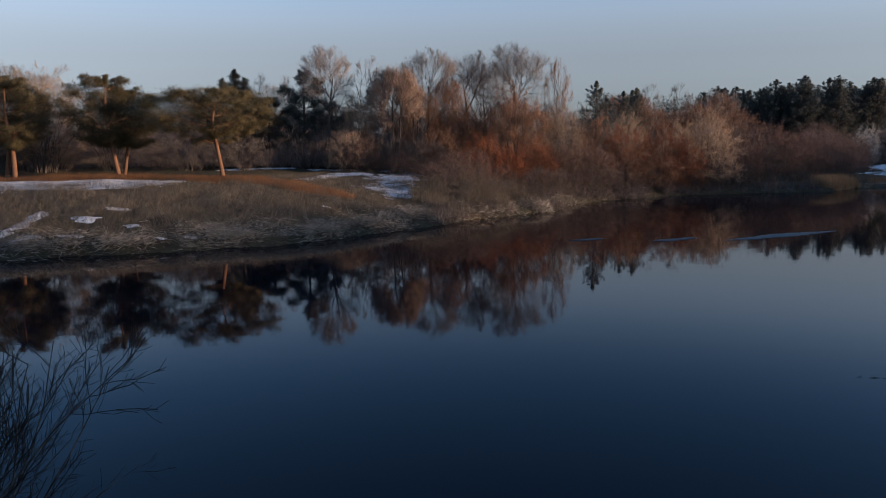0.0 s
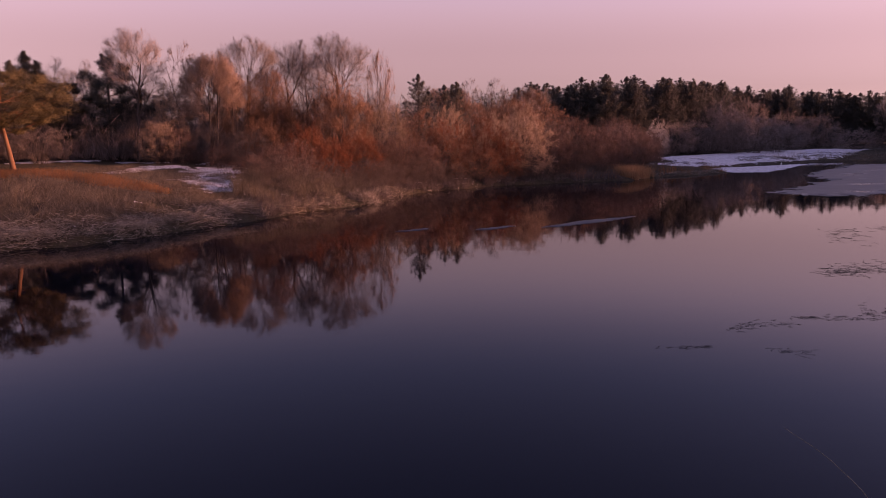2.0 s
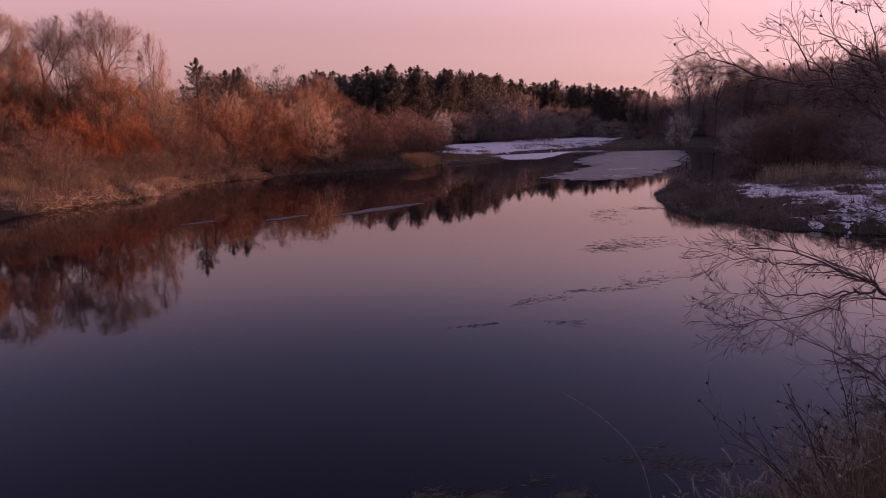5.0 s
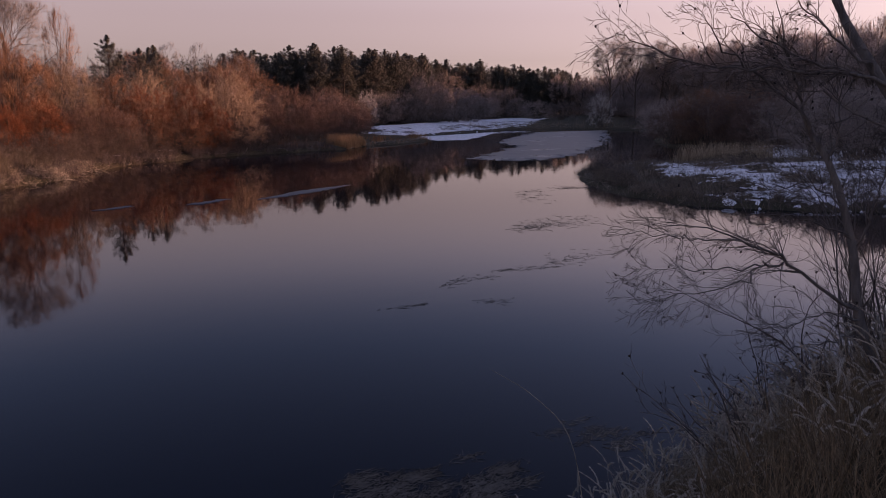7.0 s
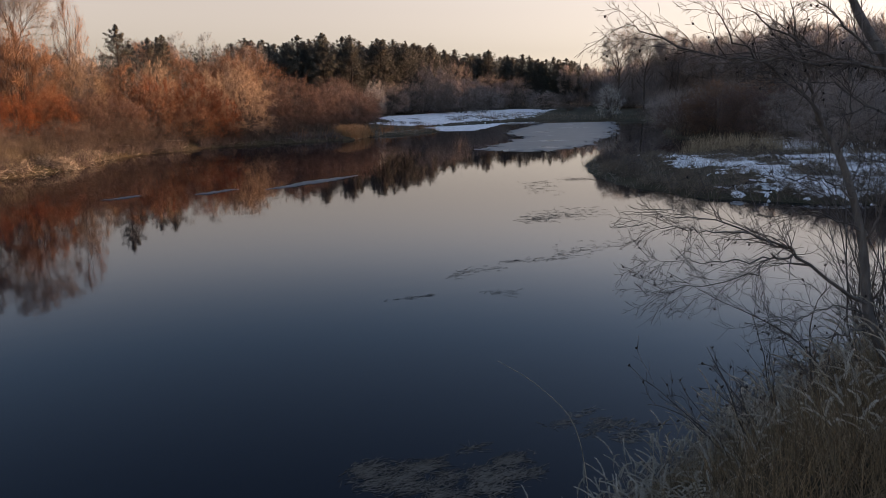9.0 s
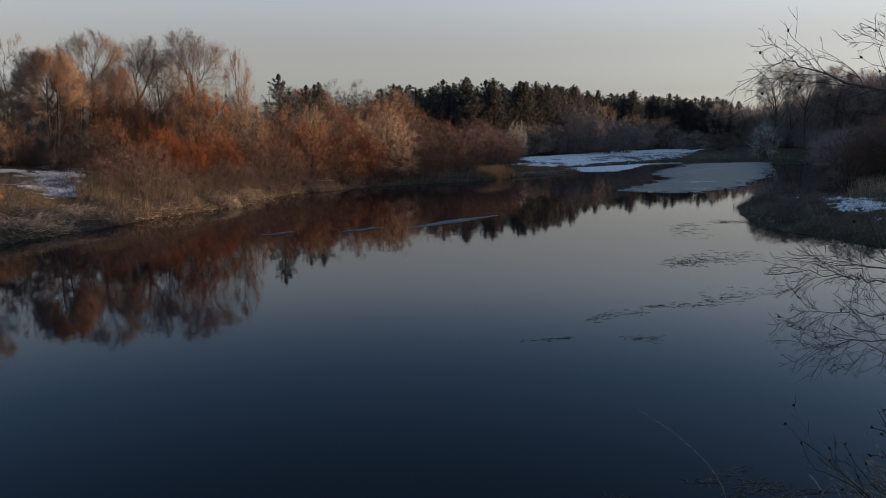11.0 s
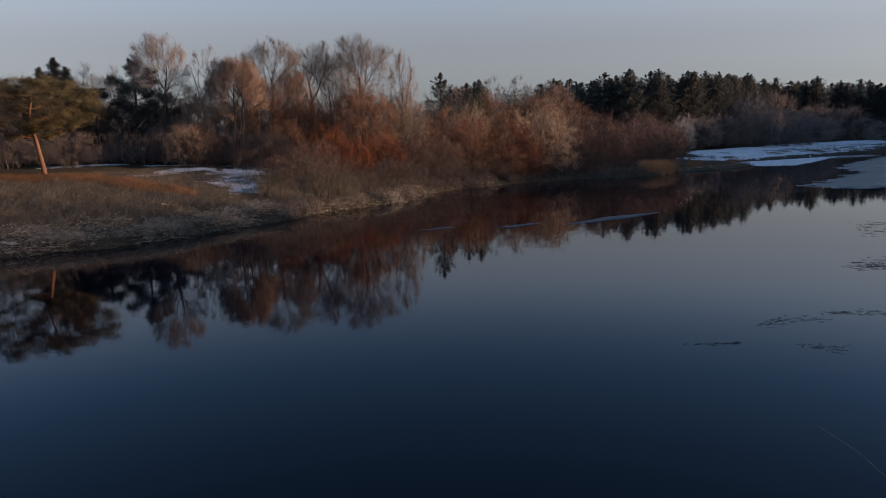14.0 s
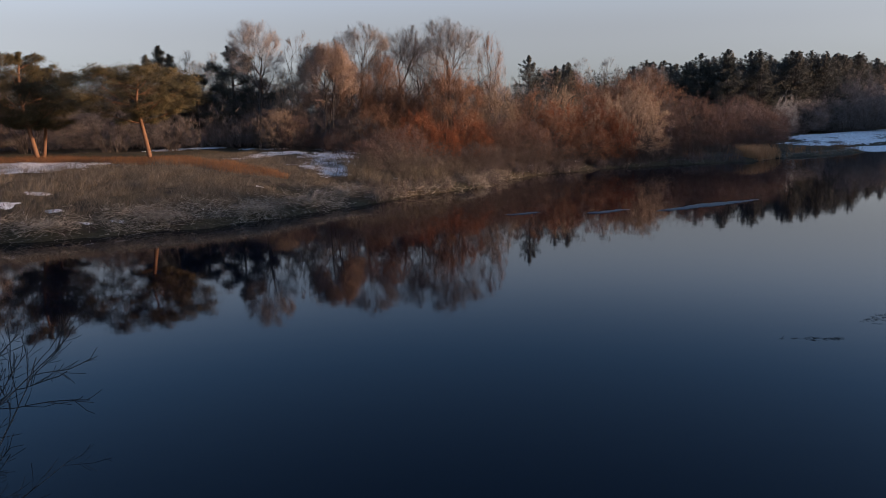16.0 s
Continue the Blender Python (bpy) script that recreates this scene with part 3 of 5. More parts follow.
def pine(seed, bark, leaf, wide=0.3, low=0.4, limbs=16, subs=6, pads=3, bundle=26, pad=0.07, length=0.03, nr=0.0022, trunk_r=0.024, top=0.93, bends=((0, 0), (0, 0), (0, 0)), flat_top=0.0, ragged=0.25, spire=False, up=0.45):
    """A pine one unit tall: bole through the given bends, bowed limbs, and cushions of needles at their ends."""
    rng = np.random.default_rng(seed)
    zs = np.linspace(0, top, len(bends) + 1)
    p = polyline([(0, 0, 0), *[(x, y, z) for (x, y), z in zip(bends, zs[1:])]], 14)[None]
    r = (trunk_r * np.linspace(1, 0.22, 15) ** 0.8)[None]
    mid = p[0, -1] * np.array([1, 1, 0])
    v = np.linspace(0, 1, limbs) ** 0.85
    az = np.arange(limbs) * 2.39996 + rng.uniform(-0.4, 0.4, limbs)
    prof = np.sqrt(np.clip(1 - (np.maximum(v - 0.35 - 0.3 * flat_top, 0) / (0.66 - 0.3 * flat_top)) ** 2, 0.02, 1)) * (0.55 + 0.45 * np.clip(v / 0.3, 0, 1))
    prof = (1.01 - v) ** 0.58 * (0.7 + 0.3 * np.clip(v / 0.2, 0, 1)) if spire else prof
    reach = wide * prof * rng.uniform(1 - 2 * ragged, 1 + 0.5 * ragged, limbs)
    zt = low + (0.97 - low) * v + rng.normal(0, 0.012, limbs)
    tip = np.stack([np.cos(az) * reach, np.sin(az) * reach, zt], 1) + mid
    z0 = np.clip(zt - reach * rng.uniform(0.05, 0.5, limbs), low * 0.85, top * 0.97)
    i = np.clip((z0 / top * 14).astype(int), 0, 13)
    p0 = p[0, i]
    pl = bow(p0, unit((tip - p0) * np.array([1, 1, 0.3])) + np.array([0, 0, 0.1]), tip, 5)
    rl = (trunk_r * 0.34 * (1.2 - 0.8 * v))[:, None] * np.linspace(1, 0.25, 6)[None]
    centre, axes = mid + np.array([0, 0, (low + 1) / 2]), np.array([wide, wide, (1 - low) / 2]) * 1.08
    size = np.clip(prof, 0.16, 1)
    made = ramify(pl, rl, [(subs, wide * 0.42 * size, 3), (pads, wide * 0.2 * np.repeat(size, subs), 2)], centre, axes, rng, 0.0012, 0.35, 0.45, 0.25)
    c = np.concatenate([made[1][0][:, -1], made[0][0][:, -1], pl[:, -1], p[:, -1]])
    size = np.concatenate([np.repeat(size, subs * pads), np.repeat(size, subs), size, [0.16]]) ** 0.75
    leafs = needle_pads(c, bundle, pad * size * rng.uniform(0.6, 1.25, len(c)), rng, length * (0.35 + 0.65 * size), nr, up)
    wood = join([tubes(p, r, 9), tubes(pl, rl, 5), tubes(*made[0], 3)])
    return [("trunk", mesh_arrays("trunk", *wood, bark, True)), ("crown", mesh_arrays("crown", *leafs, leaf))]


L_BARE = "leafless tall tree with a fine twiggy crown"
G_BARE, G_BUSH, G_PINE = "bare trees on the bank", "riverside bushes", "pines on the bank"
poplar = Kind("poplar", crown_tree(11, 0.24, 0.40, M_STEM, M_GREYT, 15, (7, 6, 5, 3), 0.013, 0.0006, 0.80, 0.30, rise=1.5, wild=0.36), "leafless upright tree with pale grey twigs and a vase-shaped crown", "tree", G_BARE)
slim = Kind("bare_tree", crown_tree(18, 0.20, 0.38, M_STEM, M_GREYT, 10, (6, 5, 4, 3), 0.011, 0.0006, 0.82, 0.30, rise=1.5, wild=0.3), "slim leafless tree with sparse grey twigs", "tree", G_BARE)
bare_a = Kind("bare_tree", crown_tree(12, 0.36, 0.40, M_STEM, M_GREYT, 14, (8, 6, 5, 3), 0.016, 0.0006, 0.72, 0.26, rise=1.0), L_BARE, "tree", G_BARE)
bare_b = Kind("bare_tree", crown_tree(13, 0.33, 0.42, M_STEM, M_GREYT, 12, (7, 6, 5, 3), 0.017, 0.0006, 0.76, 0.26, (0.05, -0.04), 1.15), L_BARE, "tree", G_BARE)
bare_c = Kind("bare_tree", crown_tree(14, 0.34, 0.30, M_STEM, M_RUST, 15, (8, 6, 5, 3), 0.014, 0.0007, 0.74, 0.12, rise=1.1, stems=3), "leafless many-stemmed tree with reddish-brown twigs", "tree", G_BARE)
leaning = Kind("bare_tree", crown_tree(19, 0.28, 0.35, M_STEM, M_RUST, 11, (7, 6, 5, 3), 0.014, 0.0006, 0.78, 0.22, (0.24, -0.10), 1.0), "leafless tree leaning away from its neighbours", "tree", G_BARE)
brown_tree = Kind("brown_tree", crown_tree(16, 0.32, 0.30, M_GREY, M_BROWN, 20, (8, 7, 5, 4), 0.014, 0.0009, 0.80, 0.12, rise=0.9, stems=3, wild=0.4, down=-0.5), "dense brown tree with a ragged round crown on pale stems", "tree", G_BARE)
far_bare = Kind("bare_tree", crown_tree(15, 0.36, 0.34, M_STEM, M_HAZEL, 12, (6, 5, 4, 3), 0.014, 0.0015, 0.75, 0.2), "distant leafless tree above dark woods", "tree", "distant bare trees")
far_bare_b = Kind("bare_tree", crown_tree(17, 0.26, 0.30, M_STEM, M_HAZEL, 12, (6, 5, 4, 3), 0.013, 0.0015, 0.80, 0.2, rise=1.4), "distant slender leafless tree above dark woods", "tree", "distant bare trees")
orange_bush = Kind("dogwood_bush", bush(21, 44, 0.80, M_STEM, M_ORANGE), "bare bush with glowing orange-red shoots", "bush", G_BUSH)
orange_bush_b = Kind("dogwood_bush", bush(22, 46, 0.95, M_STEM, M_ORANGE), "bare bush with orange-red shoots at the water", "bush", G_BUSH)
rust_bush = Kind("willow_bush", bush(23, 44, 0.66, M_STEM, M_RUST), "rounded willow bush with rust-brown shoots", "bush", G_BUSH)
rust_dome = Kind("willow_bush", bush(39, 60, 0.62, M_STEM, M_RUST, (430, 9, 7), thick=0.0012), "large domed willow bush with rust-brown twigs", "bush", G_BUSH)
tan_bush = Kind("willow_bush", bush(24, 48, 0.60, M_GREY, M_TAN, wild=0.65, lift=0.3), "pale tan feathery willow bush", "bush", G_BUSH)
brown_bush = Kind("brown_bush", bush(25, 36, 0.78, M_STEM, M_MAROON), "leafless brown bush by the river", "bush", G_BUSH)
brown_bush_b = Kind("brown_bush", bush(26, 30, 1.0, M_STEM, M_UMBER, (180, 7, 6)), "low spreading leafless brown bush", "bush", G_BUSH)
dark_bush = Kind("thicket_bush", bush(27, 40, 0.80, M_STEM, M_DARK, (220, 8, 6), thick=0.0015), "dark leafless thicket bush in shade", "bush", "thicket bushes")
grey_bush = Kind("grey_bush", bush(28, 28, 0.66, M_GREY, M_GREYT, (180, 7, 6), thick=0.0016), "pale grey leafless bush", "bush", "thicket bushes")
hazel_bush = Kind("hazel_bush", bush(37, 44, 0.70, M_GREY, M_HAZEL, (220, 8, 6), thick=0.0015), "tall grey-brown leafless bush before the pine wood", "bush", "thicket bushes")
silver_bush = Kind("grey_bush", bush(30, 30, 0.55, M_GREY, M_SILVER, (160, 7, 6), thick=0.0015), "silvery pale leafless bush before dark woods", "bush", "thicket bushes")
pine_a = Kind("pine", pine(31, M_PINE_BARK, M_NEEDLE, 0.60, 0.55, 24, 7, 3, 56, 0.075, 0.021, 0.0026, 0.023, 0.84, ((-0.025, 0.0), (-0.055, 0.01), (-0.085, 0.02), (-0.06, 0.03)), 0.9, 0.42), "Scots pine with orange trunk and broad flat crown", "tree", G_PINE)
pine_b = Kind("pine", pine(32, M_PINE_BARK, M_NEEDLE, 0.40, 0.36, 24, 7, 3, 50, 0.068, 0.021, 0.0026, 0.024, 0.92, ((-0.05, 0.02), (-0.09, 0.0), (-0.07, 0.0)), 0.3), "Scots pine with warm orange trunk", "tree", G_PINE)
pine_c = Kind("pine", pine(33, M_STEM, M_NEEDLE_D, 0.22, 0.30, 18, 6, 3, 44, 0.052, 0.020, 0.0026, 0.018, 0.95, ragged=0.35), "dark ragged pine among bare trees", "tree", G_PINE)
spruce = Kind("conifer", pine(38, M_STEM, M_NEEDLE_D, 0.10, 0.20, 26, 5, 3, 18, 0.055, 0.030, 0.0022, 0.014, 0.97, ragged=0.25), "narrow dark conifer behind the pines", "tree", G_PINE)
wood_a = Kind("forest_pine", pine(34, M_STEM, M_NEEDLE_D, 0.25, 0.10, 96, 4, 2, 8, 0.030, 0.021, 0.0022, 0.012, 0.985, ragged=0.42, spire=True, up=1.0), "dark pine at the edge of the wood", "tree", "forest pines")
wood_b = Kind("forest_pine", pine(35, M_STEM, M_NEEDLE_D, 0.27, 0.14, 84, 4, 2, 8, 0.028, 0.021, 0.0022, 0.012, 0.985, ragged=0.48, spire=True, up=0.8), "dark pine with a ragged top at the wood's edge", "tree", "forest pines")
wood_c = Kind("forest_pine", pine(36, M_STEM, M_NEEDLE_D, 0.21, 0.08, 96, 4, 2, 8, 0.028, 0.021, 0.0022, 0.011, 0.985, ragged=0.45, spire=True, up=1.0), "dark slender pine at the edge of the wood", "tree", "forest pines")


# ======== trees and bushes: x, y, height of the top above the river, relative width ========
def plant(kind, rows):
    for x, y, top, wide in rows:
        h = top - ground_z(x, y)
        kind.put(x, y, h, h * wide)


def stand(kind, rows):
    """Rows of x, y, height of the top above the river, metres across."""
    for x, y, top, across in rows:
        kind.fit(x, y, top, across)


pine_a.fit(-10.9, 35.9, 6.3, 5.9, 0)
pine_b.fit(-16.2, 36.2, 6.9, 4.4, 20)
stand(pine_b, [(-16.9, 38.4, 6.5, 3.6), (-20.6, 34.8, 6.7, 4.6), (-22.9, 38, 7.1, 4.4)])
stand(spruce, [(-13.3, 47.2, 8.3, 1.3), (-13.9, 46.5, 7.7, 1.1), (-12.7, 47.3, 7.8, 1.2)])
stand(pine_c, [(-9.1, 48.1, 8.3, 3.0), (-11.3, 47.5, 6.6, 3), (-13, 50, 6.8, 3), (-7.6, 50, 6.4, 3.4), (-15.5, 49, 6.6, 3)])
poplar.fit(-7.4, 46.4, 9.7, 3.9, 60)
stand(slim, [(-12.0, 48.5, 8.2, 2.2), (-10.7, 49.9, 8.2, 2.2), (-5.0, 51.8, 9.7, 2.6), (20.6, 72.1, 9.3, 2.8), (23.1, 71.4, 9.3, 3.0), (25.9, 70.4, 8.6, 2.8), (28.6, 74, 8.9, 3.0), (-8.6, 51.5, 8.1, 2.4)])
stand(bare_a, [(-1.0, 48.0, 9.7, 4.4), (5.0, 49.7, 10.2, 5.6)])
stand(bare_b, [(1.7, 50.0, 9.7, 4.9), (-24.9, 43.3, 8.3, 4.5), (-25.4, 47.7, 7.7, 4.5), (-13.1, 54.4, 8, 4), (3.3, 53.5, 9.4, 4.8), (-17.5, 50, 7.4, 3.6)])
leaning.fit(7.3, 50.4, 9.2, 3.2, -20)
brown_tree.fit(-3.1, 45.9, 8.3, 3.6, 10)
stand(bare_c, [(-1.9, 46.5, 7.2, 3.4), (18.9, 79.8, 8.9, 5), (29.5, 78.7, 8.8, 5), (22, 83.1, 9, 5), (0.4, 47.2, 7.6, 3.2)])
stand(rust_dome, [(4.6, 46.8, 7.0, 4.3), (0.9, 46.6, 5.8, 3.2), (22.4, 66, 7.0, 6)])
stand(rust_bush, [(2.2, 46.4, 5.2, 2.6), (27, 77.4, 7.8, 7), (21.1, 70.9, 7.0, 6), (29.2, 74.5, 7.2, 7), (11.6, 48.4, 3.9, 4.6), (9.6, 48.6, 3.9, 3.0), (14.2, 47.9, 2.8, 3.6), (-0.2, 44.6, 4.6, 2.6), (6.6, 45.6, 3.2, 2.6), (11.2, 52.0, 5.6, 3.6), (23.6, 66, 6.9, 5), (17.6, 64, 6.9, 4.6)])
stand(tan_bush, [(7.6, 47.4, 5.9, 3.3), (-5.5, 46.7, 6.7, 2.4), (-5.9, 44.2, 4.3, 2.5), (13.8, 54.3, 5.9, 2.9), (18.1, 49.0, 5.0, 4.1), (16.6, 51.6, 5.2, 3.2), (-22.6, 41.0, 8.0, 5.4), (-27.5, 40, 7.6, 5), (20.6, 57, 6.2, 3.6)])
stand(orange_bush, [(2.3, 42.9, 4.2, 2.7), (5.4, 43.7, 3.9, 3.0), (12.3, 49.6, 4.7, 3.4)])
stand(orange_bush_b, [(15.0, 49.2, 4.8, 4.4), (3.9, 42.6, 3.4, 2.4), (16.4, 48.3, 3.6, 2.6)])
stand(brown_bush, [(38.5, 76, 4.8, 6), (42, 82, 5.8, 6), (36, 70, 4.2, 5), (-4.8, 44.0, 3.9, 2.2), (8.3, 46.3, 3.5, 3.2), (10.6, 47.4, 2.9, 2.6), (23.6, 53.0, 4.9, 5.0), (26.6, 54.4, 4.0, 4.0), (30.7, 57.6, 4.1, 5.8), (34.0, 61.5, 3.9, 4.6), (21.3, 51.8, 3.9, 3.2), (0.3, 39.5, 3.0, 2.4), (-0.7, 38.2, 2.5, 1.8), (1.6, 40.6, 3.2, 2.4), (7.4, 44.6, 3.2, 2.6), (9.9, 46.6, 3.2, 2.6), (-2.6, 43.6, 3.1, 2.2)])
plant(brown_bush_b, [(8.2, 45.8, 2.7, 1), (3, 39.9, 2.3, 0.8), (5.6, 41.6, 2.1, 0.8), (13.5, 49.3, 2.4, 0.8), (16.8, 48.8, 2.3, 0.8), (19.2, 49.4, 2.4, 0.8), (25.1, 53.5, 2.7, 0.8), (35, 65.2, 4.5, 0.8)])
stand(wood_a, [(11.9, 56.8, 8.2, 3.6), (15.3, 62.1, 7.8, 3.4), (16.9, 63.8, 8.2, 3.6), (14.2, 63.5, 7.4, 3.2), (19.5, 75.5, 8.9, 4)])
stand(silver_bush, [(45.3, 77.8, 5.6, 2.6), (84, 75, 5.6, 4.0), (48.5, 84, 4.9, 3.4)])
stand(grey_bush, [(70.9, 94.4, 6.8, 9), (66, 93, 6.0, 7), (62, 92, 5.2, 6), (76, 96, 5.6, 8), (54, 88.5, 5.6, 6)])
stand(hazel_bush, [(47, 90, 5.2, 5), (53, 92, 4.6, 5), (57, 93.5, 5.2, 5.5), (61, 95, 6.0, 6.5), (65, 98, 7.8, 7), (69, 101, 9.2, 8), (73, 104, 8.4, 7.5), (77, 108, 7.2, 8), (82, 113, 7.0, 8), (87, 116, 6.4, 8), (92, 112, 5.6, 7)])
stand(rust_bush, [(52.6, 35.6, 4.9, 6), (54.2, 32.6, 4.9, 6), (56.5, 39, 4.6, 6)])
stand(brown_bush, [(51.6, 37.6, 3.6, 4.6), (51.8, 34.6, 3.9, 4.6), (50.6, 31.6, 4.2, 4.8), (49.2, 28.6, 4.2, 4.8), (52.8, 29.6, 4.7, 5.4)])
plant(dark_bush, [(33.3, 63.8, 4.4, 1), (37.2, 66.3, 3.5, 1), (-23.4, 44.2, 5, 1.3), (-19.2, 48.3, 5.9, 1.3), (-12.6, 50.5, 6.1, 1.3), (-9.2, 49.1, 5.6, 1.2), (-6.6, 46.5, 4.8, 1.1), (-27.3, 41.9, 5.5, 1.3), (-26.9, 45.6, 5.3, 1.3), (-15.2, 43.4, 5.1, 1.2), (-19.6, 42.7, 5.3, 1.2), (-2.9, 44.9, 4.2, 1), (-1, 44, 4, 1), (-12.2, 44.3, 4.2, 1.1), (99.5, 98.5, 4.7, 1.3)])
plant(hazel_bush, [(96.1, 101.8, 4.7, 1.3), (89, 64, 3.6, 1.4), (56, 41, 4.3, 1.4), (55.5, 36, 4.9, 1.4), (52.5, 27, 4.8, 1.4), (49, 25, 4.8, 1.4), (43.1, 21.2, 4.3, 1.4), (42, 18.7, 4.6, 1.4), (40.8, 16.5, 4.5, 1.4), (67.2, 50.4, 3.8, 1.4)])
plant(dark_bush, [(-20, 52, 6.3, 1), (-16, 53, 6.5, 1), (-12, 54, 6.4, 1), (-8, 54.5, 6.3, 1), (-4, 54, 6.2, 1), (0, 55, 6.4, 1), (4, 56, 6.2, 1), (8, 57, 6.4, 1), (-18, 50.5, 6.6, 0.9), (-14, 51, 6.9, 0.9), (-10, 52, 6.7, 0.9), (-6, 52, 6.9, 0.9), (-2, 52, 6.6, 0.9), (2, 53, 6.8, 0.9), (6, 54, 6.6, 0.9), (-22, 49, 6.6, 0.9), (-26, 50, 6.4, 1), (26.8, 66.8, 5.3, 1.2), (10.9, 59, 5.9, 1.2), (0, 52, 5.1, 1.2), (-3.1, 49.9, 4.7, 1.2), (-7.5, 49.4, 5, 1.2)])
plant(grey_bush, [(80.9, 126.3, 6, 1.2), (84.2, 126.5, 7.9, 1), (96.3, 118.9, 8.2, 1), (89.9, 118.8, 6.6, 1.1), (62.5, 102.4, 4.3, 1.2), (99.6, 114.8, 7.6, 1), (85.4, 123.3, 5.6, 1), (90.3, 122.3, 11.1, 0.7), (92.5, 118.1, 7.1, 1), (96.4, 114.9, 7, 1), (98.5, 110.4, 5.4, 1), (88, 71, 3.6, 1)])

_b = np.random.default_rng(40)
for x, y in [(1.2, 35.2), (2.6, 36.4), (4.3, 38.0), (5.6, 39.6), (6.9, 41.6), (8.4, 43.0), (9.8, 44.3), (11.4, 45.6), (13.0, 46.8), (14.6, 48.0), (16.4, 49.0), (18.4, 49.6), (20.4, 50.2),
             (22.4, 51.0), (3.4, 37.6), (6.4, 43.6), (10.4, 47.2), (12.2, 48.6), (15.4, 50.6), (8.9, 45.4), (0.6, 36.6), (21.6, 52.6)]:
    h = _b.uniform(1.0, 2.1)
    (brown_bush_b if _b.random() < 0.7 else rust_bush).put(x, y, h, h * _b.uniform(0.9, 1.2))

tussock = Kind("tussock", bush(29, 34, 1.0, M_STEM, M_TUSSOCK, (110, 6, 6), 0.005, 0.0035, 0.35, 0.2, 0.5, 0.14, 0.7), "brown shaggy tussock on the peninsula", "grass", "peninsula tussocks")
for x, y in [(21.2, 15.2), (21.6, 17.0), (22.6, 18.8), (23.4, 20.4), (24.6, 21.6), (26.4, 23.2), (22.0, 13.6), (23.0, 12.2), (24.6, 11.0), (26.6, 10.4), (28.8, 10.2), (23.8, 17.2), (25.2, 19.2),
             (27.6, 21.8), (29.5, 23.6), (30.6, 11.6), (27.2, 14.2), (29.4, 17.4), (32.4, 14.8), (33, 20)]:
    h = _b.uniform(0.4, 0.75)
    tussock.put(x, y, h, h * _b.uniform(0.9, 1.4))
for k in range(34):
    u, v = _b.uniform(0, 1), _b.uniform(-1, 1)
    x, y, h = 23.5 + 15 * u - 1.5 * v, 13.2 + 6.5 * u + 4.0 * v * (1 - 0.3 * u), _b.uniform(0.3, 0.6)
    tussock.put(x, y, h, h * _b.uniform(0.9, 1.6), label="dark grass tussock standing out of the snow")
for k in range(44):
    u = _b.uniform(0, 1)
    x, y, h = 42 + 46 * u + _b.normal(0, 0.8), 67.5 + 3 * u * (1 - u) + 24 * u + _b.uniform(0.3, 4.0), _b.uniform(0.16, 0.42)
    tussock.put(x, y, h, h * _b.uniform(2.2, 4.0), label="low brown grass hump in the meadow's snow")
for x, y, h in [(25.4, 22.6, 0.8), (27.5, 24.2, 0.7), (24.0, 20.0, 0.8), (30.5, 25.6, 0.9)]:
    dark_bush.put(x, y, h, h, label="small dark leafless bush on the peninsula")

# ======== the wood beyond the meadow ========
def edge_rows(points, step, jitter, seed, low=0.84):
    """Places every step metres or so along a line, shaken."""
    rng = np.random.default_rng(seed)
    res = []
    for (x0, y0, h0), (x1, y1, h1) in zip(points, points[1:]):
        n = max(1, int(math.hypot(x1 - x0, y1 - y0) / step))
        for k in range(n):
            u = (k + rng.uniform(0.1, 0.9)) / n
            res.append((x0 + (x1 - x0) * u + rng.normal(0, jitter), y0 + (y1 - y0) * u + rng.normal(0, jitter), (h0 + (h1 - h0) * u) * rng.uniform(low, 1.04)))
    return res


WOOD = [wood_a, wood_b, wood_c]
for k, (x, y, top) in enumerate(edge_rows([(38, 97, 10.8), (48, 96, 11.2), (58, 96, 11), (68, 105, 11.4), (84, 128, 12.6), (102, 140, 13.2), (122, 134, 12.6), (132, 128, 11.5)], 1.1, 1.3, 5, 0.9)):
    h = (top - ground_z(x, y)) * 1.05
    WOOD[k % 3].put(x, y, h, h * 1.25)
for k, (x, y, top) in enumerate(edge_rows([(34, 104, 11), (60, 104, 11.6), (72, 122, 12), (92, 148, 13.6), (124, 146, 13.6), (140, 134, 12)], 2.0, 1.6, 6, 0.94)):
    h = top - ground_z(x, y)
    WOOD[(k + 1) % 3].put(x, y, h, h * 1.4)
for x, y, top in edge_rows([(130, 132, 11), (130, 112, 12.5), (124, 96, 14), (112, 74, 14.5), (98, 52, 14), (84, 34, 12.5), (74, 22, 12)], 3.6, 2.5, 8):
    (far_bare if x < 118 and y > 50 else far_bare_b).put(x, y, top - ground_z(x, y), (top - ground_z(x, y)) * 1.0)
for x, y, top in edge_rows([(126, 118, 5.5), (118, 92, 5.5), (104, 66, 5.0), (88, 46, 4.6), (74, 30, 4.6), (64, 20, 4.6)], 4.5, 1.5, 9):
    hazel_bush.put(x, y, top - ground_z(x, y), (top - ground_z(x, y)) * 1.4, label="grey-brown thicket bush beyond the bend")
for x, y, top in [(106.5, 93, 15.8), (109, 89, 15.0), (113, 87, 15.4), (117, 84, 14.6)]:
    poplar.put(x, y, top - ground_z(x, y), (top - ground_z(x, y)) * 1.1, label="tall distant poplar with a bare crown")


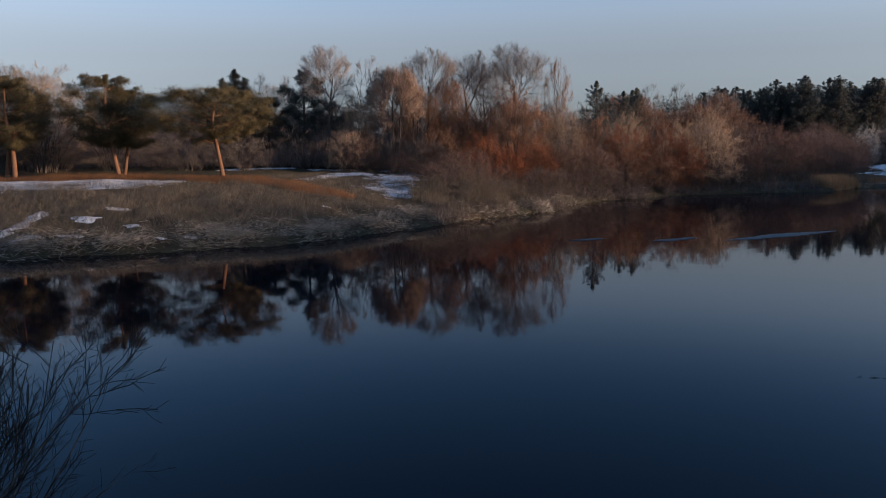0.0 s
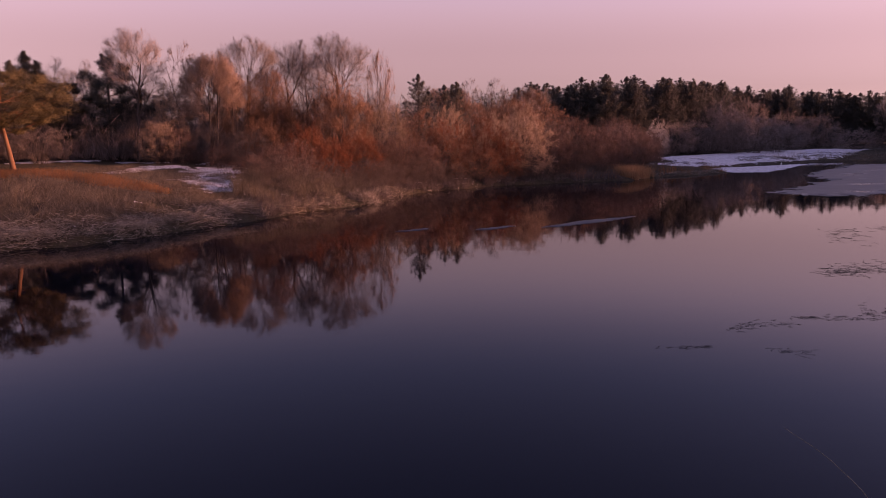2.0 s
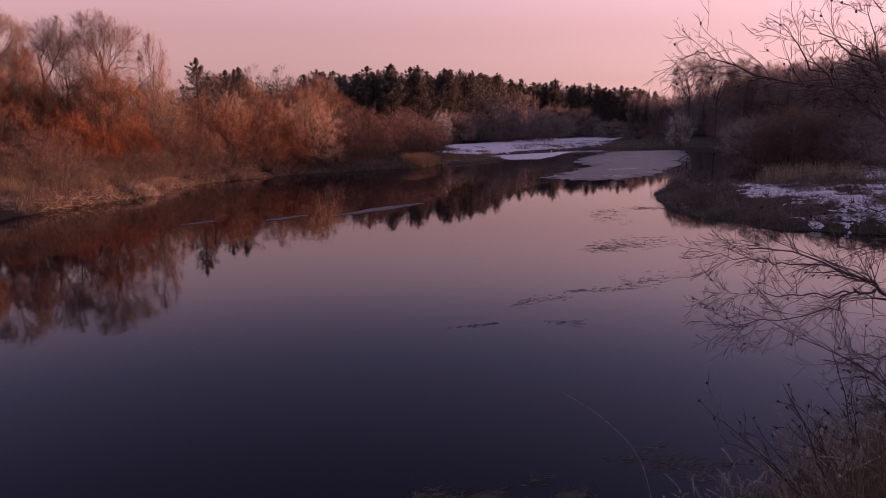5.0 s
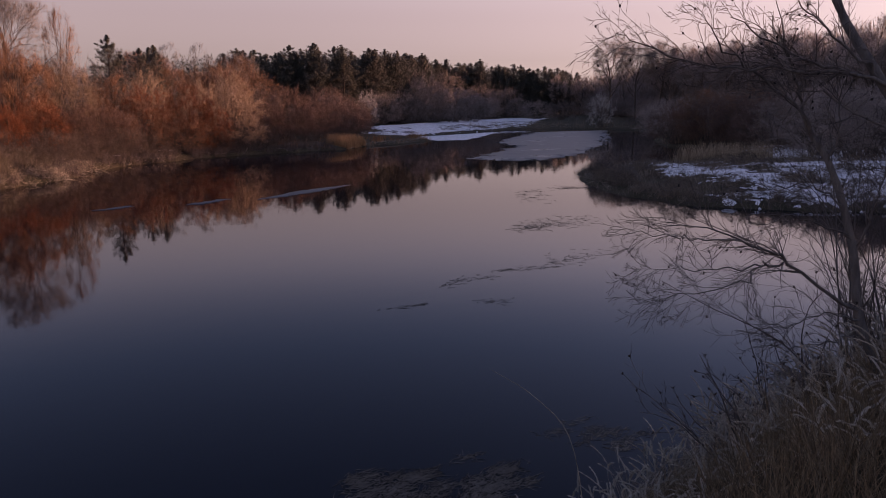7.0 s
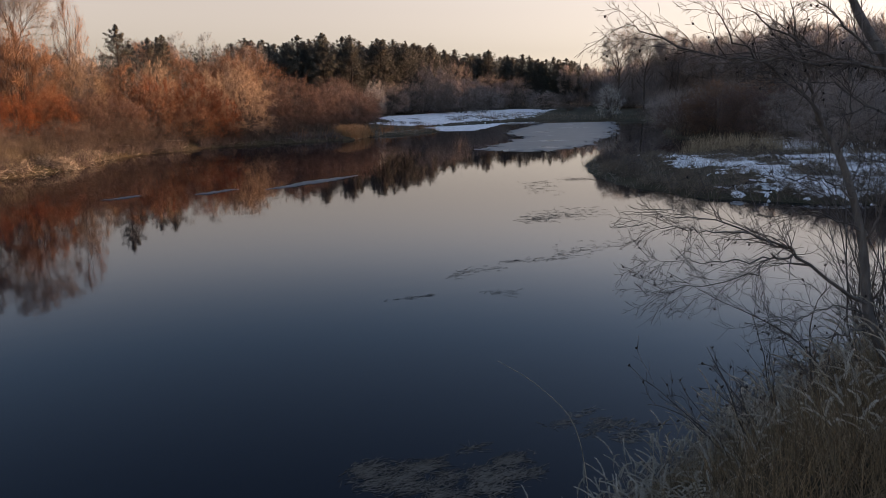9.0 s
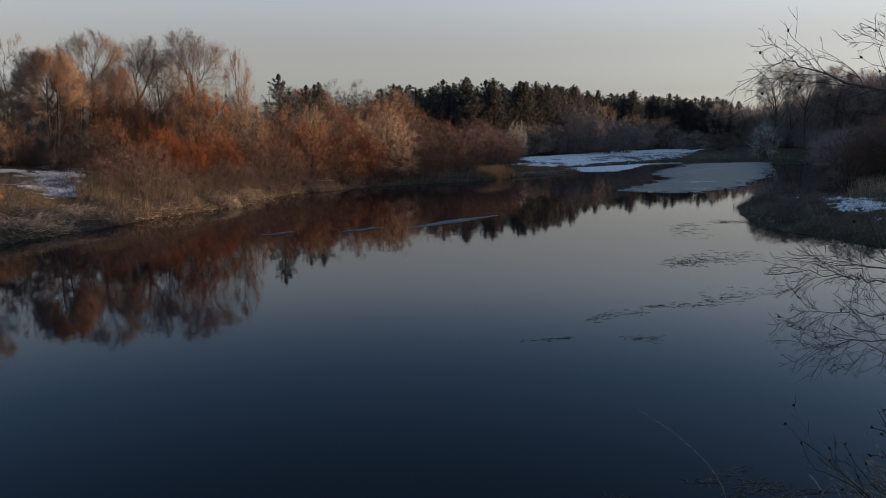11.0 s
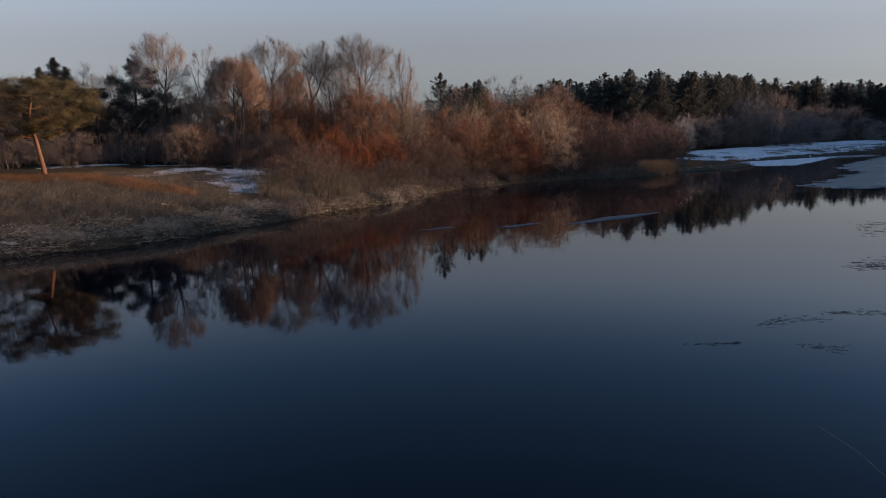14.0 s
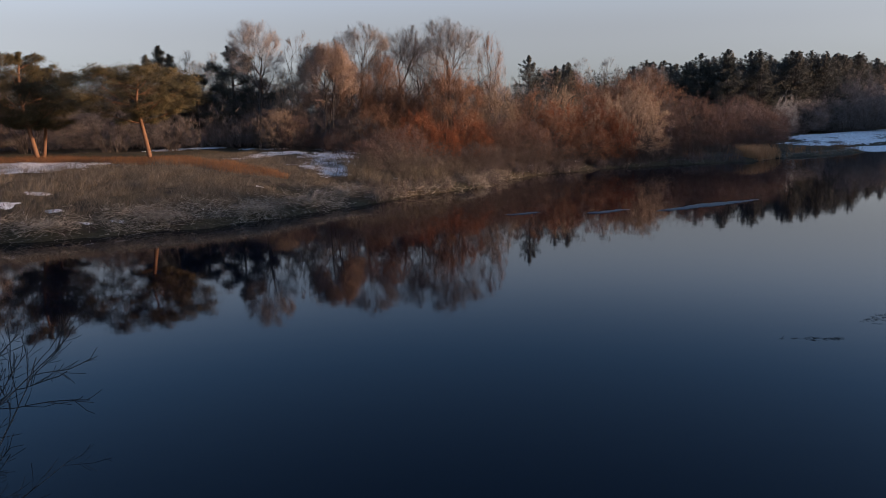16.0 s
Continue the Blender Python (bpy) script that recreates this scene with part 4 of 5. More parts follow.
# added pines out of view: they keep the low sun off banks and water
for k, (x, y, top) in enumerate(edge_rows([(-14, -15, 9), (6, -12, 9), (13, -8, 7.5), (30, -7, 9)], 3.0, 0.9, 12) + edge_rows([(30, -4, 10), (45, -4, 12), (64, 2, 14), (84, 6, 14.5), (104, 8, 15)], 2.3, 1.2, 13)):
    WOOD[k % 3].put(x, y, top - ground_z(x, y), top * 1.05, label="unseen pine behind the near bank, added to cast shade")


# an added clump outside the view that blocks the sun from alder and grass
for k, (x, y, top) in enumerate([(23.5, -4.2, 11), (26.5, -5.4, 11.6), (29.5, -6.4, 12), (32, -4.6, 12.2), (27.6, -3.2, 11.4), (35.5, -7, 12.6), (21.5, -5.8, 11), (31, -2.6, 12), (30, -0.6, 11.6), (33.5, 0.4, 12), (37, 1.0, 12.4), (35, -1.4, 12.4), (39.5, 2.2, 12.6), (41, 0.2, 12.8)]):
    WOOD[k % 2].fit(x, y, top, 4.4, label="unseen pine on the near bank, added to shade the alder")


# two added rows, never in view, whose shadow dims the front of the left bank
for k, (x, y, top) in enumerate(edge_rows([(74, 1, 14), (76, 7, 15), (78, 12, 14)], 1.6, 0.4, 14) + edge_rows([(79, 0, 14), (81, 6, 15), (83, 11, 14)], 1.8, 0.4, 15)):
    WOOD[k % 2].fit(x, y, top, 5.5, label="unseen pine beyond the right edge, added to shade the left bank")


def along(line, n, spread, rng):
    """n points near a line of x, y, and the height given at its corners."""
    line = np.array(line, float)
    seg = np.hypot(*np.diff(line[:, :2], axis=0).T)
    at = rng.uniform(0, seg.sum(), n)
    edges = np.concatenate([[0], np.cumsum(seg)])
    px_, py_, top = (np.interp(at, edges, line[:, k]) for k in range(3))
    return px_ + rng.normal(0, spread, n), py_ + rng.normal(0, spread, n), top


def far_woods(name, line, n, spread, mat, label, long, r, seed, lean=0.35, each=5, low=0.55):
    """The depth of a wood behind its first trees: one mass of shoots from the ground to the canopy."""
    rng = np.random.default_rng(seed)
    x, y, top = along(line, n, spread, rng)
    z0 = heights(x, y)
    tall = (top - z0) * rng.uniform(low, 1.0, n)
    x, y, z0, tall = (np.repeat(v, each) for v in (x, y, z0, tall))
    u = rng.uniform(0, 1, len(x))
    p = np.stack([x + rng.normal(0, 0.5, len(x)), y + rng.normal(0, 0.5, len(x)), z0 + u * (tall - long * 0.7)], 1)
    d = rng.normal(0, lean, (len(x), 3)) + np.array([0, 0, 1.0])
    v, f = spikes(p, d, long * rng.uniform(0.6, 1.2, len(x)), r)
    tagged(new(name, mesh_arrays(name, v, f, mat)), label, "woods", kind="stuff")


far_woods("far_woods", [(-160, 62, 6.5), (-60, 62, 7.2), (-20, 58, 7.4), (8, 62, 7.2), (20, 84, 8)], 6500, 2.2, M_THICKET, "tangled brown undergrowth behind the bank trees", 1.0, 0.016, 77, 0.4, 9)
far_woods("far_woods", [(-44, 50, 5.2), (-20, 47.5, 5.2), (-8, 48.5, 5.2), (2, 51, 5.6), (11, 58, 5.8), (20, 70, 6)], 3200, 1.3, M_THICKET, "brown leafless brush among the bank trees", 0.8, 0.013, 81, 0.45, 9, 0.4)
far_woods("far_woods", [(24, 94, 9.6), (38, 102, 10.8), (60, 102, 11.3), (74, 122, 12), (88, 144, 13), (104, 148, 13.6), (124, 142, 13), (134, 132, 11.5)], 4300, 2.4, M_NEEDLE_D, "dark pine wood seen deep between its edge trees", 0.5, 0.06, 78, 1.0, 16, 0.75)
far_woods("far_woods", [(138, 130, 11), (134, 108, 13), (121, 84, 14.5), (106, 58, 14.5), (90, 36, 13), (80, 22, 12.5), (74, 8, 12)], 7500, 2.8, M_HAZEL, "dark leafless wood beyond the river bend", 1.7, 0.06, 79, 0.4, 10)


# ======== grasses ========
def blades(x, y, tall, lean, width, rng, k=2, z=None):
    """Curved tapering blades rooted at x, y."""
    n = len(x)
    z = heights(x, y) - 0.02 if z is None else z
    az = rng.uniform(0, 2 * np.pi, n)
    d = np.stack([np.cos(az) * lean, np.sin(az) * lean, np.ones(n)], 1)
    p, r = strands(np.stack([x, y, z], 1), d, tall, np.full(n, width), k, 0.10, -0.5 * 1.0, rng, 0.2)
    return tubes(p, r, 3)


def thorns(x, y, tall, lean, width, rng):
    """Short straight blades: the cheapest turf."""
    az = rng.uniform(0, 2 * np.pi, len(x))
    d = np.stack([np.cos(az) * lean, np.sin(az) * lean, np.ones(len(x))], 1)
    return spikes(np.stack([x, y, heights(x, y) - 0.02], 1), d, tall, width)


def scatter(n, x0, x1, y0, y1, s0, s1, rng, clump=0.0):
    """Points on land between s0 and s1 metres from the water, in clumps."""
    x, y = rng.uniform(x0, x1, n), rng.uniform(y0, y1, n)
    s = shore_distance(x, y)
    ok = (s > s0) & (s < s1) & (waves(x * 1.7 + 3, y * 1.7) > clump - 0.6)
    return x[ok], y[ok]


def stuff(name, vf, mat, label, category="grass"):
    return tagged(new(name, mesh_arrays(name, *vf, mat)), label, category, kind="stuff")


_r = np.random.default_rng(50)
x, y = scatter(150000, -30, 14, 19, 46, 0.5, 14, _r, 0.15)
stuff("bank_grass", thorns(x, y, _r.uniform(0.08, 0.30, len(x)), _r.uniform(0.3, 1.8, len(x)), 0.006, _r), M_OLIVE, "matted olive-brown winter grass on the bank")
x, y = scatter(120000, -30, 45, 19, 62, 0.12, 1.5, _r, 0.3)
stuff("reed_litter", thorns(x, y, _r.uniform(0.15, 0.50, len(x)), _r.uniform(1.0, 6.0, len(x)), 0.008, _r), M_LITTER, "flattened pale reed litter along the shore", "reeds")
cx, cy = scatter(5600, -20, 9, 20.5, 41, 0.12, 1.6, _r, 0.3)   # tangled heaps of it
size = _r.uniform(0.14, 0.38, len(cx))
x, y = (np.repeat(c, 44) + _r.normal(0, 1, len(c) * 44) * np.repeat(size, 44) for c in (cx, cy))
up = np.repeat(size, 44) * _r.uniform(0, 0.9, len(x))
d = np.stack([_r.normal(0, 1, len(x)), _r.normal(0, 1, len(x)), _r.normal(0.05, 0.45, len(x))], 1)
stuff("reed_litter", spikes(np.stack([x, y, heights(x, y) + up], 1), d, _r.uniform(0.12, 0.42, len(x)), 0.008), M_LITTER, "tangled heaps of broken reeds on the bank", "reeds")
cx, cy = scatter(2600, -24, 6, 21, 40, 0.9, 11, _r, 0.1)        # sedge clumps
size = _r.uniform(0.12, 0.30, len(cx))
x, y = (np.repeat(c, 36) + _r.normal(0, 1, len(c) * 36) * np.repeat(size, 36) for c in (cx, cy))
stuff("bank_grass", thorns(x, y, _r.uniform(0.5, 1.3, len(x)) * np.repeat(size, 36) * 1.5, _r.uniform(0.2, 1.2, len(x)), 0.007, _r), M_SEDGE, "clumps of dull tan sedge on the bank")
x, y = scatter(90000, -1, 26, 29, 56, 0.0, 1.6, _r, 0.5)
stuff("shore_grass", thorns(x, y, _r.uniform(0.3, 0.9, len(x)), _r.uniform(0.1, 0.9, len(x)), 0.010, _r), M_UMBER, "brown dead grass overhanging the water's edge")
x, y = scatter(12000, -1.5, 5, 31.5, 40, 0.6, 5, _r, 0.6)
stuff("tall_grass", blades(x, y, _r.uniform(0.4, 1.0, len(x)), _r.uniform(0.05, 0.4, len(x)), 0.008, _r), M_OLIVE, "tall olive-grey dead grass before the bushes")
x, y = _r.uniform(-22, -4, 150000), _r.uniform(30, 39, 150000)
mid = np.interp(x, [-22, -15, -9, -5.5, -4], [34.3, 35.8, 35.2, 33.0, 32.0])
ok = np.abs(y - mid) < (1.2 + 0.7 * waves(x * 0.8, y * 0.8)) * np.interp(x, [-22, -13, -7, -4], [0.4, 0.9, 1.2, 0.2]) * _r.uniform(0.5, 1.0, len(x))
x, y = x[ok], y[ok]
stuff("russet_grass", thorns(x, y, _r.uniform(0.15, 0.40, len(x)), _r.uniform(0.1, 0.8, len(x)), 0.008, _r), M_RUSSET, "russet standing dead grass in low sun")
x, y = scatter(9000, 22, 44, 48, 64, 0.2, 3.5, _r, 0.75)
stuff("reed_bed", blades(x, y, _r.uniform(0.3, 0.8, len(x)), _r.uniform(0.05, 0.35, len(x)), 0.010, _r), M_RUSSET, "tawny dead reeds on the low spit", "reeds")
# this clump's sunlit look comes from its lighter colour
x, y = scatter(7000, 26.6, 30.4, 49.4, 54.6, 0.0, 2.4, _r, 0.25)
stuff("reed_bed", blades(x, y, _r.uniform(0.35, 0.95, len(x)), _r.uniform(0.02, 0.3, len(x)), 0.010, _r), M_SUNLIT_REEDS, "tawny reeds standing at the water, sunlight put into their colour", "reeds")
a, d = _r.uniform(0, 2 * np.pi, 1500), np.sqrt(_r.uniform(0, 1, 1500))
x, y = 35.8 + 1.5 * d * np.cos(a), 23.2 + 3.0 * d * np.sin(a)
stuff("reed_bed", blades(x, y, _r.uniform(0.6, 1.3, len(x)), _r.uniform(0.02, 0.2, len(x)), 0.012, _r), M_STRAW, "clump of upright tawny reeds behind the peninsula", "reeds")
x, y = scatter(15000, 40, 104, 62, 112, 0.1, 5, _r, 0.45)
stuff("meadow_grass", thorns(x, y, _r.uniform(0.05, 0.15, len(x)), _r.uniform(0.3, 1.6, len(x)), 0.02, _r), M_TUSSOCK, "dead grass poking through the snow of the meadow")
x, y = scatter(30000, 20, 110, 9, 100, 0.1, 6, _r, 0.45)
ok = ((y < 0.8 * x + 4) & (x > 34)) | (x > 62)
x, y = x[ok], y[ok]
stuff("reed_bed", blades(x, y, _r.uniform(0.4, 1.3, len(x)), _r.uniform(0.05, 0.5, len(x)), 0.014, _r), M_STRAW, "straw-coloured dead reeds round the bend", "reeds")
x, y = scatter(24000, 19, 40, 8, 30, 0.02, 12, _r, 0.3)
stuff("tussock_grass", thorns(x, y, _r.uniform(0.12, 0.45, len(x)), _r.uniform(0.1, 1.2, len(x)), 0.009, _r), M_TUSSOCK, "dark brown tussocks on the peninsula")


# ======== near bank: grass, alder, shrubs ========
def sph(az, el, d):
    a = radians(az)
    return np.array([d * math.sin(a), d * math.cos(a), EYE_Z + d * math.tan(radians(el))])


def tall_grass_tuft(seed):
    rng = np.random.default_rng(seed)
    n = 16
    az = rng.uniform(0, 2 * np.pi, n)
    p0 = np.stack([np.cos(az), np.sin(az), az * 0], 1) * rng.uniform(0, 0.13, (n, 1))
    d = p0 * 1.6 + rng.normal(0, 0.10, (n, 3)) * np.array([1, 1, 0]) + np.array([0, 0, 1.0])
    p, r = strands(p0, d, rng.uniform(0.7, 1.05, n), np.full(n, 0.0022), 7, 0.05, -0.18, rng, 0.5)
    side = unit(rng.normal(0, 1, (n, 3)) * np.array([1, 1, 0]) + np.array([-0.5, 0.2, 0]))
    for j, (off, fall) in enumerate(((0.012, 0.0), (0.045, 0.02), (0.095, 0.085))):
        p[:, j - 3] += side * off - np.array([0, 0, fall])
    stems = tubes(p, r, 4)
    q = np.linspace(0.1, 1, 30)
    heads = []
    for k in range(n):
        tip = p[k, -3:]
        bend = 2 * tip[1] - (tip[0] + tip[2]) / 2
        u = q[:, None]
        c = np.repeat((1 - u) ** 2 * tip[0] + 2 * u * (1 - u) * bend + u ** 2 * tip[2], 5, 0)
        ax = np.repeat(unit((1 - u) * (bend - tip[0]) + u * (tip[2] - bend)), 5, 0)
        dd = unit(ax + rng.normal(0, 0.22, c.shape))
        seg = np.stack([c + rng.normal(0, 0.0032, c.shape), c + dd * rng.uniform(0.014, 0.030, (len(c), 1))], 1)
        heads.append(spikes(seg[:, 0], seg[:, 1] - seg[:, 0], np.linalg.norm(seg[:, 1] - seg[:, 0], axis=1), 0.0027))
    m = 46
    az = rng.uniform(0, 2 * np.pi, m)
    b0 = np.stack([np.cos(az), np.sin(az), az * 0], 1) * rng.uniform(0, 0.16, (m, 1))
    bd = b0 * 1.8 + rng.normal(0, 0.16, (m, 3)) * np.array([1, 1, 0]) + np.array([0, 0, 1.0])
    pb, rb = strands(b0, bd, rng.uniform(0.25, 0.6, m), np.full(m, 0.0026), 6, 0.10, -1.0, rng, 0.15)
    return [("stalk", mesh_arrays("stalk", *stems, M_STRAW, True)), ("panicle", mesh_arrays("panicle", *join(heads), M_PANICLE)),
            ("foliage", mesh_arrays("foliage", *tubes(pb, rb, 3), M_STRAW))]


TUFTS = [Kind("grass_tuft", tall_grass_tuft(s), "tuft of dry straw-coloured grass with nodding seed heads", "grass", "tall grass on the near bank") for s in (61, 62, 63)]
_r = np.random.default_rng(64)
for k in range(120):
    x = 2.95 + 4.0 * _r.uniform(0, 1) ** 0.8
    y = _r.uniform(1.35, 3.3) - 0.15 * (x < 3.4)
    TUFTS[k % 3].put(x, y, _r.uniform(0.38, 0.62) * (0.78 if x < 4.4 else 1.0), 0.95)
stray = tagged(new("arching_grass"), "single dry grass stem arching over the water", "grass")
part("stalk", mesh_arrays("stalk", *tubes(polyline([(3.35, 2.95, 0.35), (3.42, 3.2, 0.95), (3.3, 3.45, 1.22), (3.12, 3.7, 1.38)], 14)[None], np.linspace(0.0035, 0.0012, 15)[None], 5), M_STRAW, True), stray)
x = _r.uniform(-5, 10, 8000)
y = _r.uniform(-2.5, 5.5, 8000)
s = shore_distance(x, y)
ok = (s > 0.0) & (s < 6) & (np.hypot(x, y) > 0.7)
stuff("bank_grass", blades(x[ok], y[ok], _r.uniform(0.12, 0.38, ok.sum()), _r.uniform(0.1, 0.7, ok.sum()), 0.0026, _r, 4), M_TURF, "brown trodden winter grass on the near bank")
x, y = _r.uniform(1.6, 6.6, 6000), _r.uniform(0.5, 2.5, 6000)
ok = (np.arctan2(x, y) > 0.98 + _r.uniform(0, 0.2, 6000)) & (np.hypot(x, y) > 1.8)
stuff("bank_grass", blades(x[ok], y[ok], _r.uniform(0.3, 0.62, ok.sum()), _r.uniform(0.1, 0.5, ok.sum()), 0.0022, _r, 4), M_TURF, "russet dead grass among the straw on the near bank")


def cone_mesh(scale):
    bm = bmesh.new()
    bmesh.ops.create_icosphere(bm, subdivisions=1, radius=1.0)
    for v in bm.verts:
        v.co = Vector((v.co.x * 0.62, v.co.y * 0.62, v.co.z)) * scale * (1 + 0.12 * math.sin(9 * v.co.z))
    me = bpy.data.meshes.new("cone")
    bm.to_mesh(me)
    bm.free()
    me.materials.append(M_CONE)
    return me


def alder():
    rng = np.random.default_rng(91)
    root = tagged(new("alder_tree"), "leafless alder leaning over the water with small dark cones", "tree")
    base = sph(70.8, -21.3, 5.30)
    base[2] = ground_z(base[0], base[1]) - 0.08
    trunk = polyline([base, *[sph(70.0, -19.7, 5.30), sph(68.7, -17.6, 5.29), sph(67.5, -15.5, 5.29), sph(66.9, -13.8, 5.28), sph(66.3, -10.2, 5.27), sph(65.3, -6.7, 5.26), sph(64.1, -3.7, 5.26), sph(62.9, -1.9, 5.25)]], 24)
    trunk2 = polyline([base + [0.25, -0.1, 0], *[sph(71.7, -16.5, 5.35), sph(70.5, -11.7, 5.35), sph(69.4, -6.8, 5.35), sph(68.7, -1.8, 5.35), sph(66.7, 1.8, 5.35), sph(64.2, 5.8, 5.35), sph(62.4, 10.1, 5.35)]], 20)
    part("trunk", mesh_arrays("trunk", *join([tubes(trunk[None], np.linspace(0.044, 0.017, 25)[None], 10), tubes(trunk2[None], np.linspace(0.052, 0.024, 21)[None], 10)]), M_ALDER, True), root)
    fine, cones = [], []

    def grow(pts, r):
        """A limb through the given points, from the trunk outward, with its twigs."""
        nonlocal fine
        p = polyline(pts, 16)[None]
        p[:, 1:-1] += rng.normal(0, 0.012, p[:, 1:-1].shape)
        rad = (0.66 * r * np.linspace(1, 0.2, 17))[None]
        part("limb", mesh_arrays("limb", *tubes(p, rad, 6), M_ALDER, True), root)
        n = int(22 * np.linalg.norm(np.diff(p[0], axis=0), axis=1).sum() / 1.6) + 6
        a = offshoots(p, np.minimum(rad, 0.009), n, 0.22, 1.0, 42, 0.30, rng, 0.6, 0.35)
        p1, r1 = strands(*a, 6, 0.13, -0.10, rng, 0.35)
        a = offshoots(p1, r1, 6, 0.15, 1.0, 40, 0.5, rng, 0.65, 0.3)
        p2, r2 = strands(*a, 4, 0.14, 0.1, rng, 0.5)
        a = offshoots(p2, r2, 2, 0.3, 1.0, 38, 0.5, rng, 0.7, 0.3)
        p3, r3 = strands(*a, 2, 0.12, 0.1, rng, 0.6)
        fine = fine + [tubes(p1, np.maximum(r1 * 0.8, 0.0014), 4), tubes(p2, np.maximum(r2, 0.0011), 3), tubes(p3, np.maximum(r3, 0.0009), 3)]
        pick = rng.random(len(p2)) < 0.04
        cones.append(p2[pick, -1])

    grow([sph(66.9, -13.8, 5.25), sph(64.6, -12.6, 5.14), sph(62.1, -10.9, 5.03), sph(61.1, -10.5, 4.92), sph(58.9, -9.7, 4.82), sph(56.3, -8.9, 4.71), sph(53.3, -8.9, 4.60)], 0.022)
    grow([sph(61.9, -11.0, 4.95), sph(60.4, -11.4, 4.81), sph(59.1, -12.7, 4.68), sph(54.8, -14.1, 4.54), sph(51.7, -15.0, 4.40)], 0.011)
    grow([sph(60.4, -11.4, 4.85), sph(57.7, -11.9, 4.70), sph(54.8, -12.0, 4.55), sph(51.3, -12.4, 4.40)], 0.009)
    grow([sph(58.9, -9.7, 4.75), sph(56.3, -9.7, 4.67), sph(53.3, -9.6, 4.58), sph(49.4, -9.5, 4.50)], 0.009)
    grow([sph(67.0, -14.5, 5.25), sph(65.1, -14.3, 5.03), sph(62.5, -15.5, 4.82), sph(60.1, -15.3, 4.60)], 0.01)
    grow([sph(67.5, -15.5, 5.25), sph(65.3, -16.3, 5.07), sph(63.0, -16.9, 4.88), sph(60.8, -16.9, 4.70)], 0.009)
    grow([sph(68.7, -17.6, 5.30), sph(66.6, -17.8, 5.13), sph(64.4, -18.5, 4.97), sph(62.8, -18.5, 4.80)], 0.008)
    grow([sph(62.9, -1.9, 5.25), sph(62.0, -0.1, 5.16), sph(58.9, 2.5, 5.08), sph(56.9, 4.0, 4.99), sph(55.3, 6.2, 4.90)], 0.02)
    grow([sph(62.9, -1.9, 5.25), sph(62.0, 0.3, 5.19), sph(61.2, 2.6, 5.12), sph(60.6, 4.5, 5.06), sph(59.8, 7.5, 5.00)], 0.017)
    grow([sph(68.9, 0.7, 5.35), sph(65.3, 2.2, 5.24), sph(62.6, 3.0, 5.12), sph(59.7, 4.5, 5.01), sph(57.0, 6.3, 4.90)], 0.022)
    grow([sph(65.3, 2.2, 5.20), sph(62.1, 2.5, 5.10), sph(58.2, 2.8, 5.00), sph(54.6, 3.3, 4.90), sph(51.0, 4.6, 4.80), sph(49.1, 5.4, 4.70)], 0.017)
    grow([sph(68.8, -2.3, 5.35), sph(66.0, -0.8, 5.24), sph(63.4, 0.9, 5.12), sph(60.8, 1.3, 5.01), sph(58.5, 1.5, 4.90)], 0.012)
    grow([sph(66.7, 1.8, 5.35), sph(64.4, 4.0, 5.23), sph(62.1, 6.3, 5.12), sph(59.7, 8.5, 5.00)], 0.016)
    grow([sph(65.3, -6.7, 5.25), sph(63.4, -5.6, 5.10), sph(61.1, -5.5, 4.95), sph(58.4, -5.8, 4.80)], 0.01)
    grow([sph(66.3, -10.2, 5.25), sph(67.1, -6.9, 5.20), sph(67.7, -3.6, 5.15), sph(68.0, -0.1, 5.10)], 0.013)
    grow([sph(64.1, -3.7, 5.25), sph(64.5, -1.2, 5.20), sph(64.4, 1.1, 5.15), sph(64.7, 3.7, 5.10)], 0.012)
    grow([sph(66.1, -9.0, 5.25), sph(64.4, -8.3, 5.14), sph(62.1, -7.7, 5.03), sph(60.2, -8.4, 4.91), sph(58.1, -7.4, 4.80)], 0.009)
    part("crown", mesh_arrays("crown", *join(fine), M_ALDERT), root)
    me = cone_mesh(0.011)
    for c in np.concatenate(cones)[:140]:
        ob = part("cone", me, root)
        ob.matrix_basis = pose(*c, *rng.uniform(-50, 50, 2), 0)


alder()


